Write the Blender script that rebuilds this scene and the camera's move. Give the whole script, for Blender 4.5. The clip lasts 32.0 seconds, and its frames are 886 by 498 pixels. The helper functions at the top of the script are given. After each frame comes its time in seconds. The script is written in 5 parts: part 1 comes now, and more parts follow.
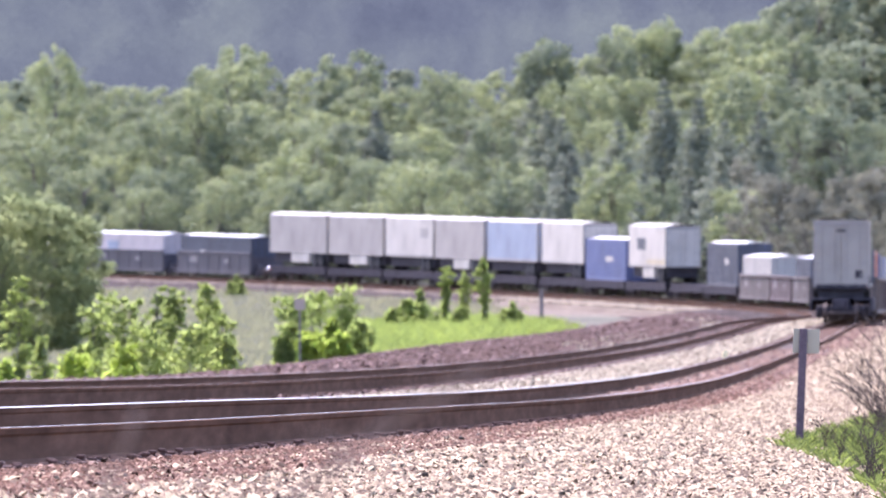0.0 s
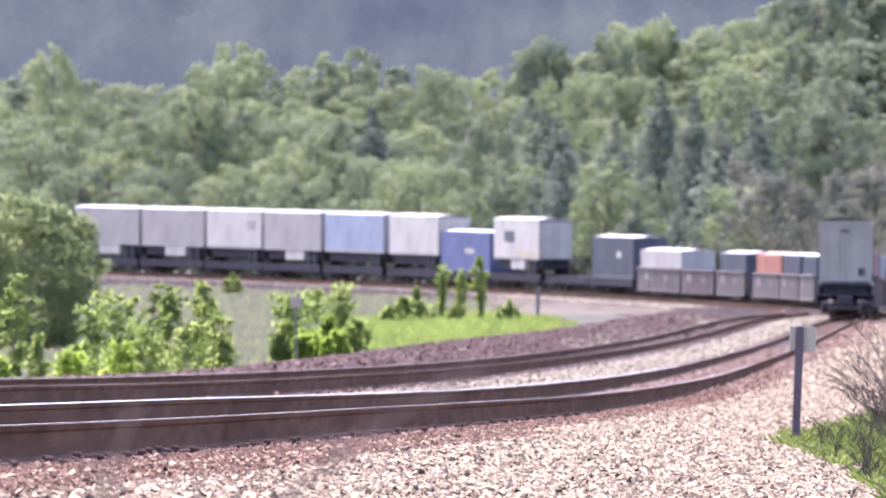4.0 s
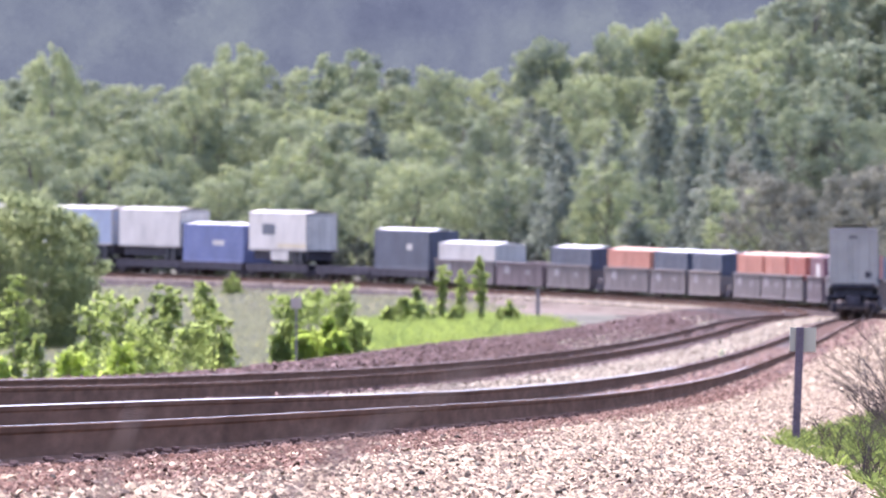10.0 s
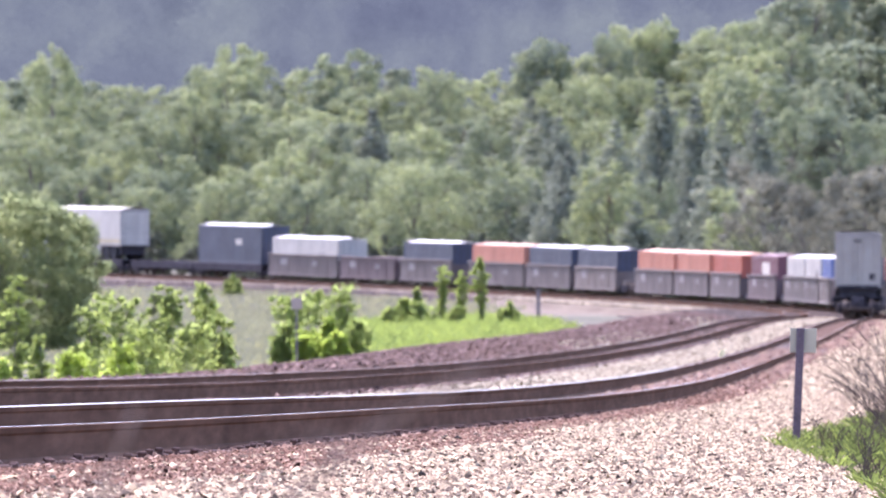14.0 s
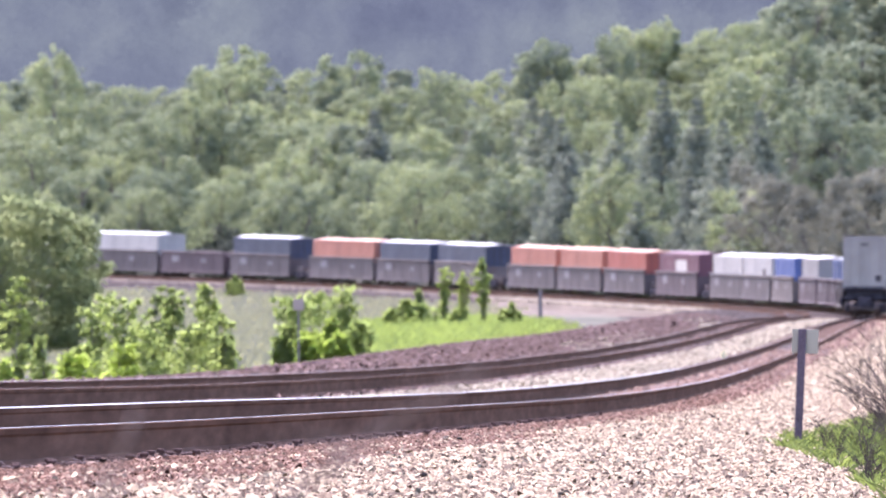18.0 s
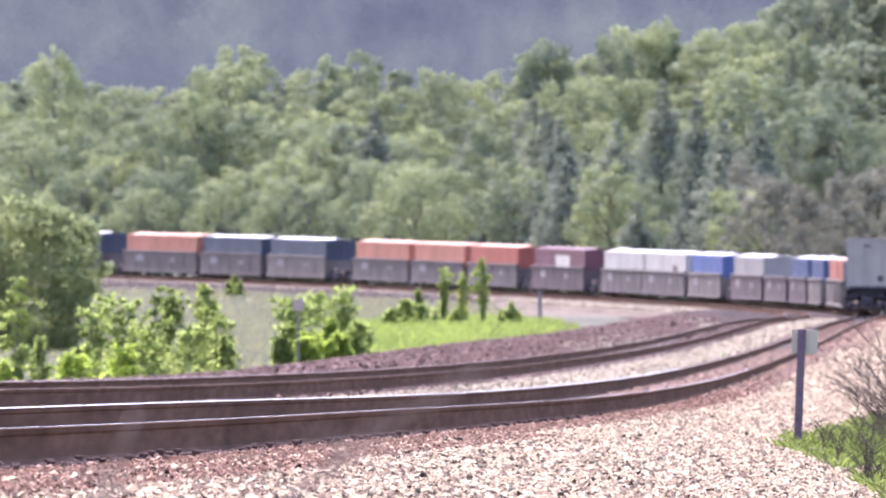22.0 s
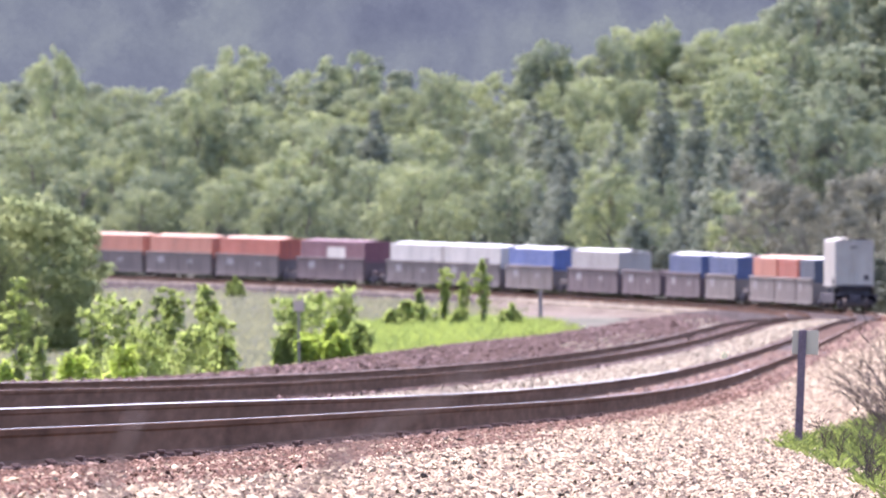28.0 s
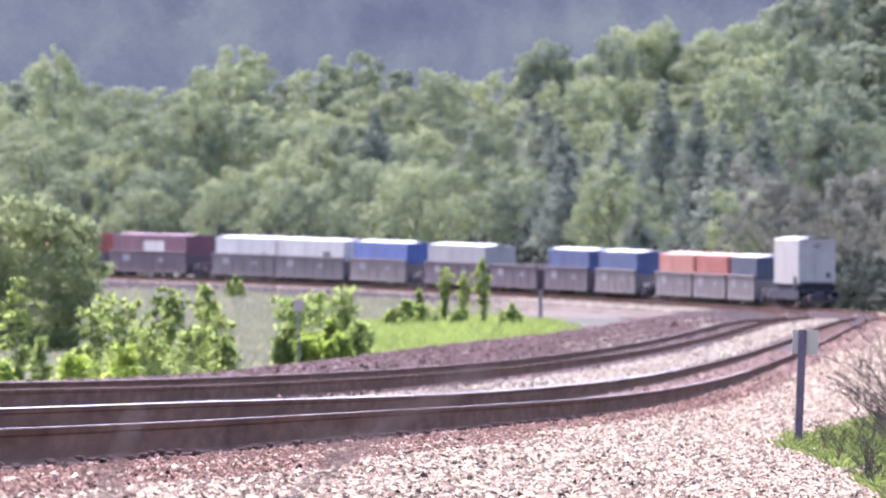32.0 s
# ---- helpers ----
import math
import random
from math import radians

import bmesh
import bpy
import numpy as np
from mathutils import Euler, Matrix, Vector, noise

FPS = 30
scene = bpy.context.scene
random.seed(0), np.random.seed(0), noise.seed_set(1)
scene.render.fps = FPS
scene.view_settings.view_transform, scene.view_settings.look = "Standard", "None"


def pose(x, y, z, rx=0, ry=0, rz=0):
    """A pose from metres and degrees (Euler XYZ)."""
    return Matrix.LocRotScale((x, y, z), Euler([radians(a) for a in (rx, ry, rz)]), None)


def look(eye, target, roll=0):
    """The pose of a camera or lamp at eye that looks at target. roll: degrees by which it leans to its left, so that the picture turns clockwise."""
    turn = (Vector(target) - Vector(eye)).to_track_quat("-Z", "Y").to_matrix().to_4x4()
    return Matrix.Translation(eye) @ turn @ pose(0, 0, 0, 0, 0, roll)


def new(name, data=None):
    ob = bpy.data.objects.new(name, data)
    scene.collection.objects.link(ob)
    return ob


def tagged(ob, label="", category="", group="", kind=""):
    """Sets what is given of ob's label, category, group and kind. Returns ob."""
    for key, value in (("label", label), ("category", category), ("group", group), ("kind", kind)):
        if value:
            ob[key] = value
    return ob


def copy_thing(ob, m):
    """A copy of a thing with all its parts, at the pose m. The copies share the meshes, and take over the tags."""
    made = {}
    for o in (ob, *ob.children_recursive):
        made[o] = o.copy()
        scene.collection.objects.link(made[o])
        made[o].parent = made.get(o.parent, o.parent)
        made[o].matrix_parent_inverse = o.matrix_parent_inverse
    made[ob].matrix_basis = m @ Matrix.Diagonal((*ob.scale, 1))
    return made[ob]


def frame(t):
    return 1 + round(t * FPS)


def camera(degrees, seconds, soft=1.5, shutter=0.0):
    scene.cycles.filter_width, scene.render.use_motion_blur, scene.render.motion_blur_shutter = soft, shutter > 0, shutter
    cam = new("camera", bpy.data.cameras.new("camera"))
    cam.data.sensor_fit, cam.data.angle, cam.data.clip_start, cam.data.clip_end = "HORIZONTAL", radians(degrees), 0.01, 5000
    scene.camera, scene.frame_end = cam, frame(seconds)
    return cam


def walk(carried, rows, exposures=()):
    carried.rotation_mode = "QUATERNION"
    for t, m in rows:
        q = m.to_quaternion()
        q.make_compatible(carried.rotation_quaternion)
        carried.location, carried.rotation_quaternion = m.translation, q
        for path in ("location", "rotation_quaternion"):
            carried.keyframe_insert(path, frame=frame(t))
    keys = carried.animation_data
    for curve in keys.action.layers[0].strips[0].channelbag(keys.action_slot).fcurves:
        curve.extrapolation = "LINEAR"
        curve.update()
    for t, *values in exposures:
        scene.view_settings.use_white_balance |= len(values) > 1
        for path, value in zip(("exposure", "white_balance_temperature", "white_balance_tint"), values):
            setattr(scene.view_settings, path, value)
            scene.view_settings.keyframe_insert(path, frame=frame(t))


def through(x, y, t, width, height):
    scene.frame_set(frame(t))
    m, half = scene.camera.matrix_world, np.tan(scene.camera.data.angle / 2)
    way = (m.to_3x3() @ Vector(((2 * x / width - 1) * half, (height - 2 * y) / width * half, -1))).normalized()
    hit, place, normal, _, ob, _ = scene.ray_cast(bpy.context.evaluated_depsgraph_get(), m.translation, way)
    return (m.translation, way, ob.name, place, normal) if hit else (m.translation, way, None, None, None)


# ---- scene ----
cam = camera(3.6125, 32.0, soft=1.85)
# focused on the near track and the post; the far curve lies beyond the depth of field
cam.data.dof.use_dof, cam.data.dof.focus_distance = True, 78.0
cam.data.dof.aperture_fstop = cam.data.lens / 27.0
EXPOSURE = 1.71
EYE = 2.0                      # height of the lens over the datum
# seconds, pan to the right, tilt up (milliradians): the tripod settles a little
PATH = [(0, -0.256, 0.106), (0.5, -0.247, 0.088), (1, -0.247, 0.088), (1.5, -0.229, 0.061), (2, -0.210, 0.061), (2.5, -0.202, 0.061),
        (3, -0.132, 0.000), (3.5, -0.000, -0.070), (5.5, -0.000, -0.034), (6, -0.018, -0.034), (6.5, -0.000, -0.034), (7, -0.017, -0.009),
        (7.5, -0.000, -0.009), (8, -0.000, -0.017), (8.5, 0.009, 0.000), (9, -0.000, 0.000), (9.5, -0.000, 0.018), (10, -0.009, 0.000),
        (10.5, -0.052, 0.009), (11, -0.071, 0.036), (11.5, 0.053, -0.052), (12, 0.036, -0.009), (12.5, 0.035, -0.017), (13, 0.009, -0.017),
        (13.5, -0.000, -0.009), (14, -0.035, 0.053), (14.5, -0.061, 0.061), (16.5, -0.158, 0.115), (17, -0.166, 0.115), (17.5, -0.158, 0.115),
        (18, -0.167, 0.125), (18.5, -0.149, 0.125), (19, -0.184, 0.125), (19.5, -0.158, 0.125), (20, -0.123, 0.133), (20.5, -0.157, 0.133),
        (21, -0.132, 0.106), (21.5, -0.132, 0.142), (22, -0.140, 0.142), (22.5, -0.132, 0.142), (23, -0.132, 0.159), (23.5, -0.132, 0.142),
        (24, -0.132, 0.168), (24.5, -0.149, 0.159), (25, -0.132, 0.159), (25.5, -0.158, 0.185), (27.5, -0.201, 0.185), (28, -0.184, 0.194),
        (28.5, -0.184, 0.203), (29, -0.193, 0.176), (29.5, -0.184, 0.194), (30, -0.192, 0.185), (30.5, -0.158, 0.202), (31, -0.175, 0.194),
        (31.5, -0.184, 0.203), (32, -0.184, 0.168)]


def aim(pan, tilt):
    return look((0, 0, EYE), (pan, 1000.0, EYE + tilt))


walk(cam, [(t, aim(a, b)) for t, a, b in PATH], exposures=[(0.0, EXPOSURE - 0.03, 5860, 30), (14.0, EXPOSURE + 0.03, 5830, 31), (20.0, EXPOSURE + 0.05, 5850, 31), (23.0, EXPOSURE + 0.07, 5980, 30), (29.5, EXPOSURE + 0.05, 6020, 30), (31.0, EXPOSURE + 0.04, 5750, 31), (32.0, EXPOSURE + 0.04, 5700, 32)])

# ---- daylight ----
SUN_EL, SUN_AZ = radians(58), radians(-32)     # azimuth from the view's axis, to the right
SUN_DIR = Vector((math.sin(SUN_AZ) * math.cos(SUN_EL), math.cos(SUN_AZ) * math.cos(SUN_EL), math.sin(SUN_EL)))
world = bpy.data.worlds.new("sky")
scene.world = world
world.use_nodes = True
wn = world.node_tree.nodes
sky = wn.new("ShaderNodeTexSky")
sky.sky_type, sky.sun_disc, sky.sun_elevation, sky.sun_rotation = "NISHITA", False, SUN_EL, SUN_AZ
sky.air_density, sky.dust_density = 1.2, 3.0
wn["Background"].inputs[1].default_value = 0.15
world.node_tree.links.new(sky.outputs[0], wn["Background"].inputs[0])
sun = new("sun", bpy.data.lights.new("sun", "SUN"))
sun.data.energy, sun.data.angle, sun.data.color = 2.0, radians(0.53), (1.0, 0.95, 0.88)
sun.matrix_world = look(SUN_DIR * 900, (0, 0, 0))


# ---- materials ----
def material(name, build):
    m = bpy.data.materials.new(name)
    m.use_nodes = True
    nt = m.node_tree
    b = nt.nodes["Principled BSDF"]
    build(nt, b)
    return m


def node(nt, kind, **inputs):
    n = nt.nodes.new(kind)
    for k, v in inputs.items():
        n.inputs[k.replace("_", " ")].default_value = v
    return n


def coords(nt, kind="Object", scale=(1, 1, 1)):
    tc = nt.nodes.new("ShaderNodeTexCoord")
    mp = nt.nodes.new("ShaderNodeMapping")
    mp.inputs["Scale"].default_value = scale
    nt.links.new(tc.outputs[kind], mp.inputs[0])
    return mp.outputs[0]


def ramp(nt, fac, stops):
    r = nt.nodes.new("ShaderNodeValToRGB")
    el = r.color_ramp.elements
    while len(el) < len(stops):
        el.new(0.5)
    for e, (p, c) in zip(el, stops):
        e.position, e.color = p, (*c, 1)
    nt.links.new(fac, r.inputs[0])
    return r.outputs[0]


def mixc(nt, fac, a, b, mode="MIX"):
    m = nt.nodes.new("ShaderNodeMix")
    m.data_type, m.blend_type = "RGBA", mode
    for sock, v in ((m.inputs[0], fac), (m.inputs[6], a), (m.inputs[7], b)):
        if hasattr(v, "is_linked"):
            nt.links.new(v, sock)
        elif isinstance(v, tuple):
            sock.default_value = (*v, 1)
        else:
            sock.default_value = v
    return m.outputs[2]


def bump(nt, b, height, strength, dist):
    n = node(nt, "ShaderNodeBump", Strength=strength, Distance=dist)
    nt.links.new(height, n.inputs["Height"])
    nt.links.new(n.outputs[0], b.inputs["Normal"])


def painted(name, colour, rough=0.45, dirt=(0.16, 0.13, 0.11), amount=0.10, metal=0.0):
    """Weathered paint: broad fading, streaks that run down, fine grime."""
    def build(nt, b):
        co = coords(nt, "Object", (1, 1, 1))
        big = node(nt, "ShaderNodeTexNoise", Scale=0.5, Detail=4.0)
        nt.links.new(co, big.inputs[0])
        streak = node(nt, "ShaderNodeTexNoise", Scale=1.0, Detail=5.0)
        nt.links.new(coords(nt, "Object", (3.0, 3.0, 0.25)), streak.inputs[0])
        fade = tuple(min(1, c * 1.12 + 0.02) for c in colour)
        dark = tuple(c * 0.8 for c in colour)
        base = ramp(nt, big.outputs[0], [(0.3, dark), (0.5, colour), (0.75, fade)])
        mask = ramp(nt, streak.outputs[0], [(0.48, (0, 0, 0)), (0.75, (amount,) * 3)])
        nt.links.new(mixc(nt, mask, base, dirt), b.inputs["Base Color"])
        b.inputs["Roughness"].default_value, b.inputs["Metallic"].default_value = rough, metal
        bump(nt, b, streak.outputs[0], 0.15, 0.01)
    return material(name, build)


def leafy(name, low, high, gloss=0.85, through=0.45, grain=0.35, glow=(1.2, 1.25, 0.7), sheen=0.2, vary=0.07):
    """Foliage: tint per plant, per clump and along the blade; light passes through."""
    def build(nt, b):
        info = nt.nodes.new("ShaderNodeObjectInfo")
        geo = nt.nodes.new("ShaderNodeNewGeometry")
        nz = node(nt, "ShaderNodeTexNoise", Scale=grain, Detail=3.0)
        nt.links.new(coords(nt), nz.inputs[0])
        tint = ramp(nt, info.outputs["Random"], [(0.0, low), (1.0, high)])
        patch = ramp(nt, nz.outputs[0], [(0.35, tuple(c * 0.75 for c in low)), (0.7, tuple(min(1, c * 1.15) for c in high))])
        col = mixc(nt, 0.36, tint, patch)
        leaf = ramp(nt, geo.outputs["Random Per Island"], [(0.0, (1 - vary, 1 - vary, 1 - vary)), (1.0, (1 + vary, 1 + 0.9 * vary, 1 + 0.5 * vary))])
        col = mixc(nt, 1.0, col, leaf, "MULTIPLY")
        nt.links.new(col, b.inputs["Base Color"])
        b.inputs["Roughness"].default_value, b.inputs["Specular IOR Level"].default_value = gloss, sheen
        tr = nt.nodes.new("ShaderNodeBsdfTranslucent")
        nt.links.new(mixc(nt, 1.0, col, glow, "MULTIPLY"), tr.inputs[0])
        mx = nt.nodes.new("ShaderNodeMixShader")
        mx.inputs[0].default_value = through
        nt.links.new(b.outputs[0], mx.inputs[1])
        nt.links.new(tr.outputs[0], mx.inputs[2])
        nt.links.new(mx.outputs[0], nt.nodes["Material Output"].inputs[0])
    return material(name, build)


def mottled(name, stops, scale, rough=0.9, fine=8.0, relief=0.4, dist=0.03, metal=0.0, along=1.0):
    def build(nt, b):
        co = coords(nt, "Object", (1, along, 1))
        n1 = node(nt, "ShaderNodeTexNoise", Scale=scale, Detail=6.0, Roughness=0.65)
        n2 = node(nt, "ShaderNodeTexNoise", Scale=scale * fine, Detail=4.0)
        nt.links.new(co, n1.inputs[0])
        nt.links.new(co, n2.inputs[0])
        c1 = ramp(nt, n1.outputs[0], stops)
        c2 = ramp(nt, n2.outputs[0], [(0.3, (0.7, 0.7, 0.7)), (0.7, (1.2, 1.2, 1.2))])
        nt.links.new(mixc(nt, 1.0, c1, c2, "MULTIPLY"), b.inputs["Base Color"])
        b.inputs["Roughness"].default_value, b.inputs["Metallic"].default_value = rough, metal
        if rough > 0.75:
            b.inputs["Specular IOR Level"].default_value = 0.1 if rough < 0.95 else 0.02
        bump(nt, b, n2.outputs[0], relief, dist)
    return material(name, build)


def stone_material(name, stops):
    def build(nt, b):
        geo = nt.nodes.new("ShaderNodeNewGeometry")
        nz = node(nt, "ShaderNodeTexNoise", Scale=30.0, Detail=3.0)
        nt.links.new(coords(nt), nz.inputs[0])
        c = ramp(nt, geo.outputs["Random Per Island"], stops)
        g = ramp(nt, nz.outputs[0], [(0.3, (0.75, 0.75, 0.75)), (0.7, (1.1, 1.1, 1.1))])
        nt.links.new(mixc(nt, 1.0, c, g, "MULTIPLY"), b.inputs["Base Color"])
        b.inputs["Roughness"].default_value, b.inputs["Specular IOR Level"].default_value = 0.8, 0.15
    return material(name, build)


def ground_material():
    """Dry, weedy valley floor: grey-green grass, straw, bare soil."""
    def build(nt, b):
        co = coords(nt)
        n1 = node(nt, "ShaderNodeTexNoise", Scale=0.03, Detail=5.0, Roughness=0.6)
        n2 = node(nt, "ShaderNodeTexNoise", Scale=0.8, Detail=6.0, Roughness=0.7)
        nt.links.new(co, n1.inputs[0])
        nt.links.new(co, n2.inputs[0])
        c1 = ramp(nt, n1.outputs[0], [(0.35, (0.140, 0.138, 0.118)), (0.5, (0.168, 0.164, 0.140)), (0.65, (0.198, 0.190, 0.164))])
        c2 = ramp(nt, n2.outputs[0], [(0.3, (0.65, 0.68, 0.62)), (0.7, (1.25, 1.2, 1.15))])
        nt.links.new(mixc(nt, 1.0, c1, c2, "MULTIPLY"), b.inputs["Base Color"])
        b.inputs["Roughness"].default_value, b.inputs["Specular IOR Level"].default_value = 0.95, 0.0
        bump(nt, b, n2.outputs[0], 0.6, 0.2)
    return material("valley_floor", build)


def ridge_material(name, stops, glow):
    """Far wooded ridge; haze of several kilometres of air is put into its glow."""
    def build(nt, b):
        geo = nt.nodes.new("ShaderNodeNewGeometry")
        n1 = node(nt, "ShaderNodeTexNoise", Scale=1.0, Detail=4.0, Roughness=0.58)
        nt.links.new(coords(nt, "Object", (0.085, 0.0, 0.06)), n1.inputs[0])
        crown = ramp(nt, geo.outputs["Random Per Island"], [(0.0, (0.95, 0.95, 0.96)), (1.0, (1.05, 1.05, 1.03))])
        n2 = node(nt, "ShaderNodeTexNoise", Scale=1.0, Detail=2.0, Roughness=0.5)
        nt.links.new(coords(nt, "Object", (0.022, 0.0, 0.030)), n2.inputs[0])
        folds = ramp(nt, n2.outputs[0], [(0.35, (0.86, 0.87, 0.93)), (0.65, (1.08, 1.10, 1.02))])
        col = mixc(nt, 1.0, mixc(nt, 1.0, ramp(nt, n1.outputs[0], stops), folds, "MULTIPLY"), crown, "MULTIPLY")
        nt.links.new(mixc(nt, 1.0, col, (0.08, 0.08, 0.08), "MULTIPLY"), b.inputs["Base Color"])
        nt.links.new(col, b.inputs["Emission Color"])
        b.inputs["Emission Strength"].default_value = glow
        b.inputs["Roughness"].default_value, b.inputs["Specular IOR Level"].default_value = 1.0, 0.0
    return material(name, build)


STONE = stone_material("ballast_stone", [(0.0, (0.076, 0.050, 0.037)), (0.3, (0.200, 0.142, 0.097)), (0.6, (0.394, 0.301, 0.193)), (0.85, (0.556, 0.440, 0.283)), (1.0, (0.670, 0.550, 0.368))])
STONE_DARK = stone_material("sooty_stone", [(0.0, (0.055, 0.034, 0.029)), (0.4, (0.108, 0.065, 0.055)), (0.8, (0.160, 0.102, 0.088)), (1.0, (0.239, 0.164, 0.142))])
STONE_EDGE = stone_material("rust_dusted_stone", [(0.0, (0.047, 0.022, 0.015)), (0.3, (0.121, 0.059, 0.038)), (0.75, (0.208, 0.114, 0.077)), (1.0, (0.386, 0.257, 0.183))])
STONE_PALE = stone_material("bleached_stone", [(0.0, (0.085, 0.067, 0.050)), (0.25, (0.209, 0.171, 0.121)), (0.6, (0.347, 0.290, 0.203)), (1.0, (0.513, 0.443, 0.316))])
STONE_DUST = stone_material("dusty_stone", [(0.0, (0.045, 0.033, 0.031)), (0.4, (0.076, 0.058, 0.054)), (0.8, (0.112, 0.088, 0.082)), (1.0, (0.165, 0.138, 0.128))])
STONE_RUST = stone_material("rusty_stone", [(0.0, (0.057, 0.032, 0.025)), (0.4, (0.180, 0.104, 0.075)), (0.8, (0.308, 0.193, 0.145)), (1.0, (0.429, 0.309, 0.231))])
GROUND = ground_material()
# blue-grey haze as self-lit colour, for the ridge and its crowns
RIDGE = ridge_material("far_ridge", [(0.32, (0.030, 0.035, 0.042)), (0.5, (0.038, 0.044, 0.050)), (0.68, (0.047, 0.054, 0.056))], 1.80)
BED = mottled("ballast_bed", [(0.3, (0.112, 0.083, 0.067)), (0.5, (0.218, 0.173, 0.137)), (0.7, (0.339, 0.280, 0.220))], 1.6, 0.95, 14.0, 0.9, 0.05)
BED_PALE = mottled("bleached_ballast", [(0.3, (0.163, 0.129, 0.098)), (0.5, (0.228, 0.186, 0.140)), (0.7, (0.288, 0.239, 0.181))], 1.2, 0.95, 12.0, 0.6, 0.04)
BED_SLOPE = mottled("dusty_ballast", [(0.3, (0.056, 0.044, 0.042)), (0.5, (0.084, 0.068, 0.064)), (0.72, (0.122, 0.101, 0.095))], 1.0, 0.95, 12.0, 0.8, 0.05)
BED_DARK = mottled("sooty_ballast", [(0.3, (0.048, 0.034, 0.031)), (0.5, (0.078, 0.059, 0.053)), (0.72, (0.125, 0.101, 0.094))], 1.6, 0.95, 10.0, 0.8, 0.05)
BED_RUST = mottled("rusty_ballast", [(0.3, (0.062, 0.036, 0.028)), (0.5, (0.117, 0.074, 0.057)), (0.72, (0.202, 0.141, 0.112))], 1.6, 0.95, 10.0, 0.8, 0.05)
BED_EDGE = mottled("rust_dusted_ballast", [(0.3, (0.073, 0.033, 0.023)), (0.5, (0.119, 0.061, 0.041)), (0.72, (0.179, 0.106, 0.073))], 1.6, 0.95, 14.0, 0.8, 0.04)
BED_APRON = mottled("pale_gravel", [(0.3, (0.142, 0.113, 0.090)), (0.5, (0.194, 0.158, 0.125)), (0.72, (0.245, 0.204, 0.160))], 0.3, 0.95, 12.0, 0.8, 0.05)
RAIL_SIDE = mottled("rusty_rail", [(0.3, (0.100, 0.056, 0.037)), (0.6, (0.153, 0.089, 0.060))], 2.0, 0.96, 6.0, 0.03, 0.001, along=0.06)
# pale steel with the shine of sun and sky put into its colour
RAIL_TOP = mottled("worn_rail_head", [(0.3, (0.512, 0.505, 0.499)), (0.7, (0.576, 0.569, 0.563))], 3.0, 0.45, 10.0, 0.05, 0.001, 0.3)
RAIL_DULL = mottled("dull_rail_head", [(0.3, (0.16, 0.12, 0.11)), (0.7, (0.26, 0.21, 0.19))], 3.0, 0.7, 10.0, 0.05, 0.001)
TIE = mottled("weathered_tie", [(0.3, (0.089, 0.066, 0.058)), (0.6, (0.207, 0.160, 0.144))], 5.0, 0.9, 8.0, 0.6, 0.02)
PLATE = mottled("rusty_plate", [(0.3, (0.075, 0.045, 0.038)), (0.6, (0.15, 0.095, 0.08))], 8.0, 0.8, 6.0, 0.3, 0.005)
LEAF_FOREST = leafy("forest_leaf", (0.137, 0.170, 0.142), (0.369, 0.405, 0.230), 0.8, 0.42, 0.45, (1.2, 1.22, 0.86), 0.15, 0.05)
LEAF_PINE = leafy("pine_needle", (0.197, 0.220, 0.181), (0.325, 0.351, 0.261), 0.8, 0.42, 0.12, (1.12, 1.15, 0.98), 0.15, 0.05)
LEAF_BUSH = leafy("bush_leaf", (0.220, 0.273, 0.141), (0.343, 0.396, 0.190), 0.75, 0.82, 1.0, (1.25, 1.3, 0.75), 0.25)
LEAF_DARK = leafy("shrub_leaf", (0.257, 0.318, 0.149), (0.380, 0.442, 0.196), 0.8, 0.82, 0.35, (1.25, 1.28, 0.8), 0.2)
LEAF_DRY = leafy("thicket_leaf", (0.252, 0.284, 0.204), (0.321, 0.365, 0.258), 0.9, 0.5, 0.2, (1.05, 1.05, 0.85), 0.08)
LEAF_BROWN = leafy("brown_thicket_leaf", (0.185, 0.19, 0.15), (0.26, 0.262, 0.205), 0.85, 0.35, 0.2, (1.080, 1.045, 0.892), 0.1)
WEED = leafy("field_weed", (0.23, 0.222, 0.19), (0.31, 0.30, 0.25), 0.9, 0.4, vary=0.1)
LEAF_LOW = leafy("undergrowth_leaf", (0.075, 0.085, 0.065), (0.125, 0.14, 0.10), 0.85, 0.25, 0.35, (1.0, 1.0, 0.8), 0.15)
VERGE = leafy("verge_blade", (0.095, 0.118, 0.058), (0.235, 0.295, 0.105), 0.85, 0.4, 6.0, vary=0.55)
LEAF_BIG = leafy("large_bush_leaf", (0.244, 0.278, 0.163), (0.304, 0.344, 0.192), 0.95, 0.8, 0.5, (1.2, 1.22, 0.98), 0.04)
LEAF_FRESH = leafy("fresh_leaf", (0.33, 0.41, 0.13), (0.45, 0.53, 0.18), 0.75, 0.82, 1.0, (1.2, 1.25, 0.7), 0.25)
GRASS = leafy("grass_blade", (0.25, 0.31, 0.11), (0.36, 0.43, 0.155), 0.8, 0.45, vary=0.2)
BARK = mottled("bark", [(0.3, (0.12, 0.11, 0.095)), (0.7, (0.24, 0.215, 0.185))], 3.0, 0.95, 7.0, 0.8, 0.03)
TWIG = mottled("dry_twig", [(0.3, (0.061, 0.048, 0.041)), (0.7, (0.119, 0.095, 0.081))], 6.0, 0.9, 7.0, 0.4, 0.01)
POST = mottled("weathered_post", [(0.3, (0.095, 0.072, 0.085)), (0.7, (0.165, 0.13, 0.15))], 6.0, 0.8, 9.0, 0.3, 0.004)
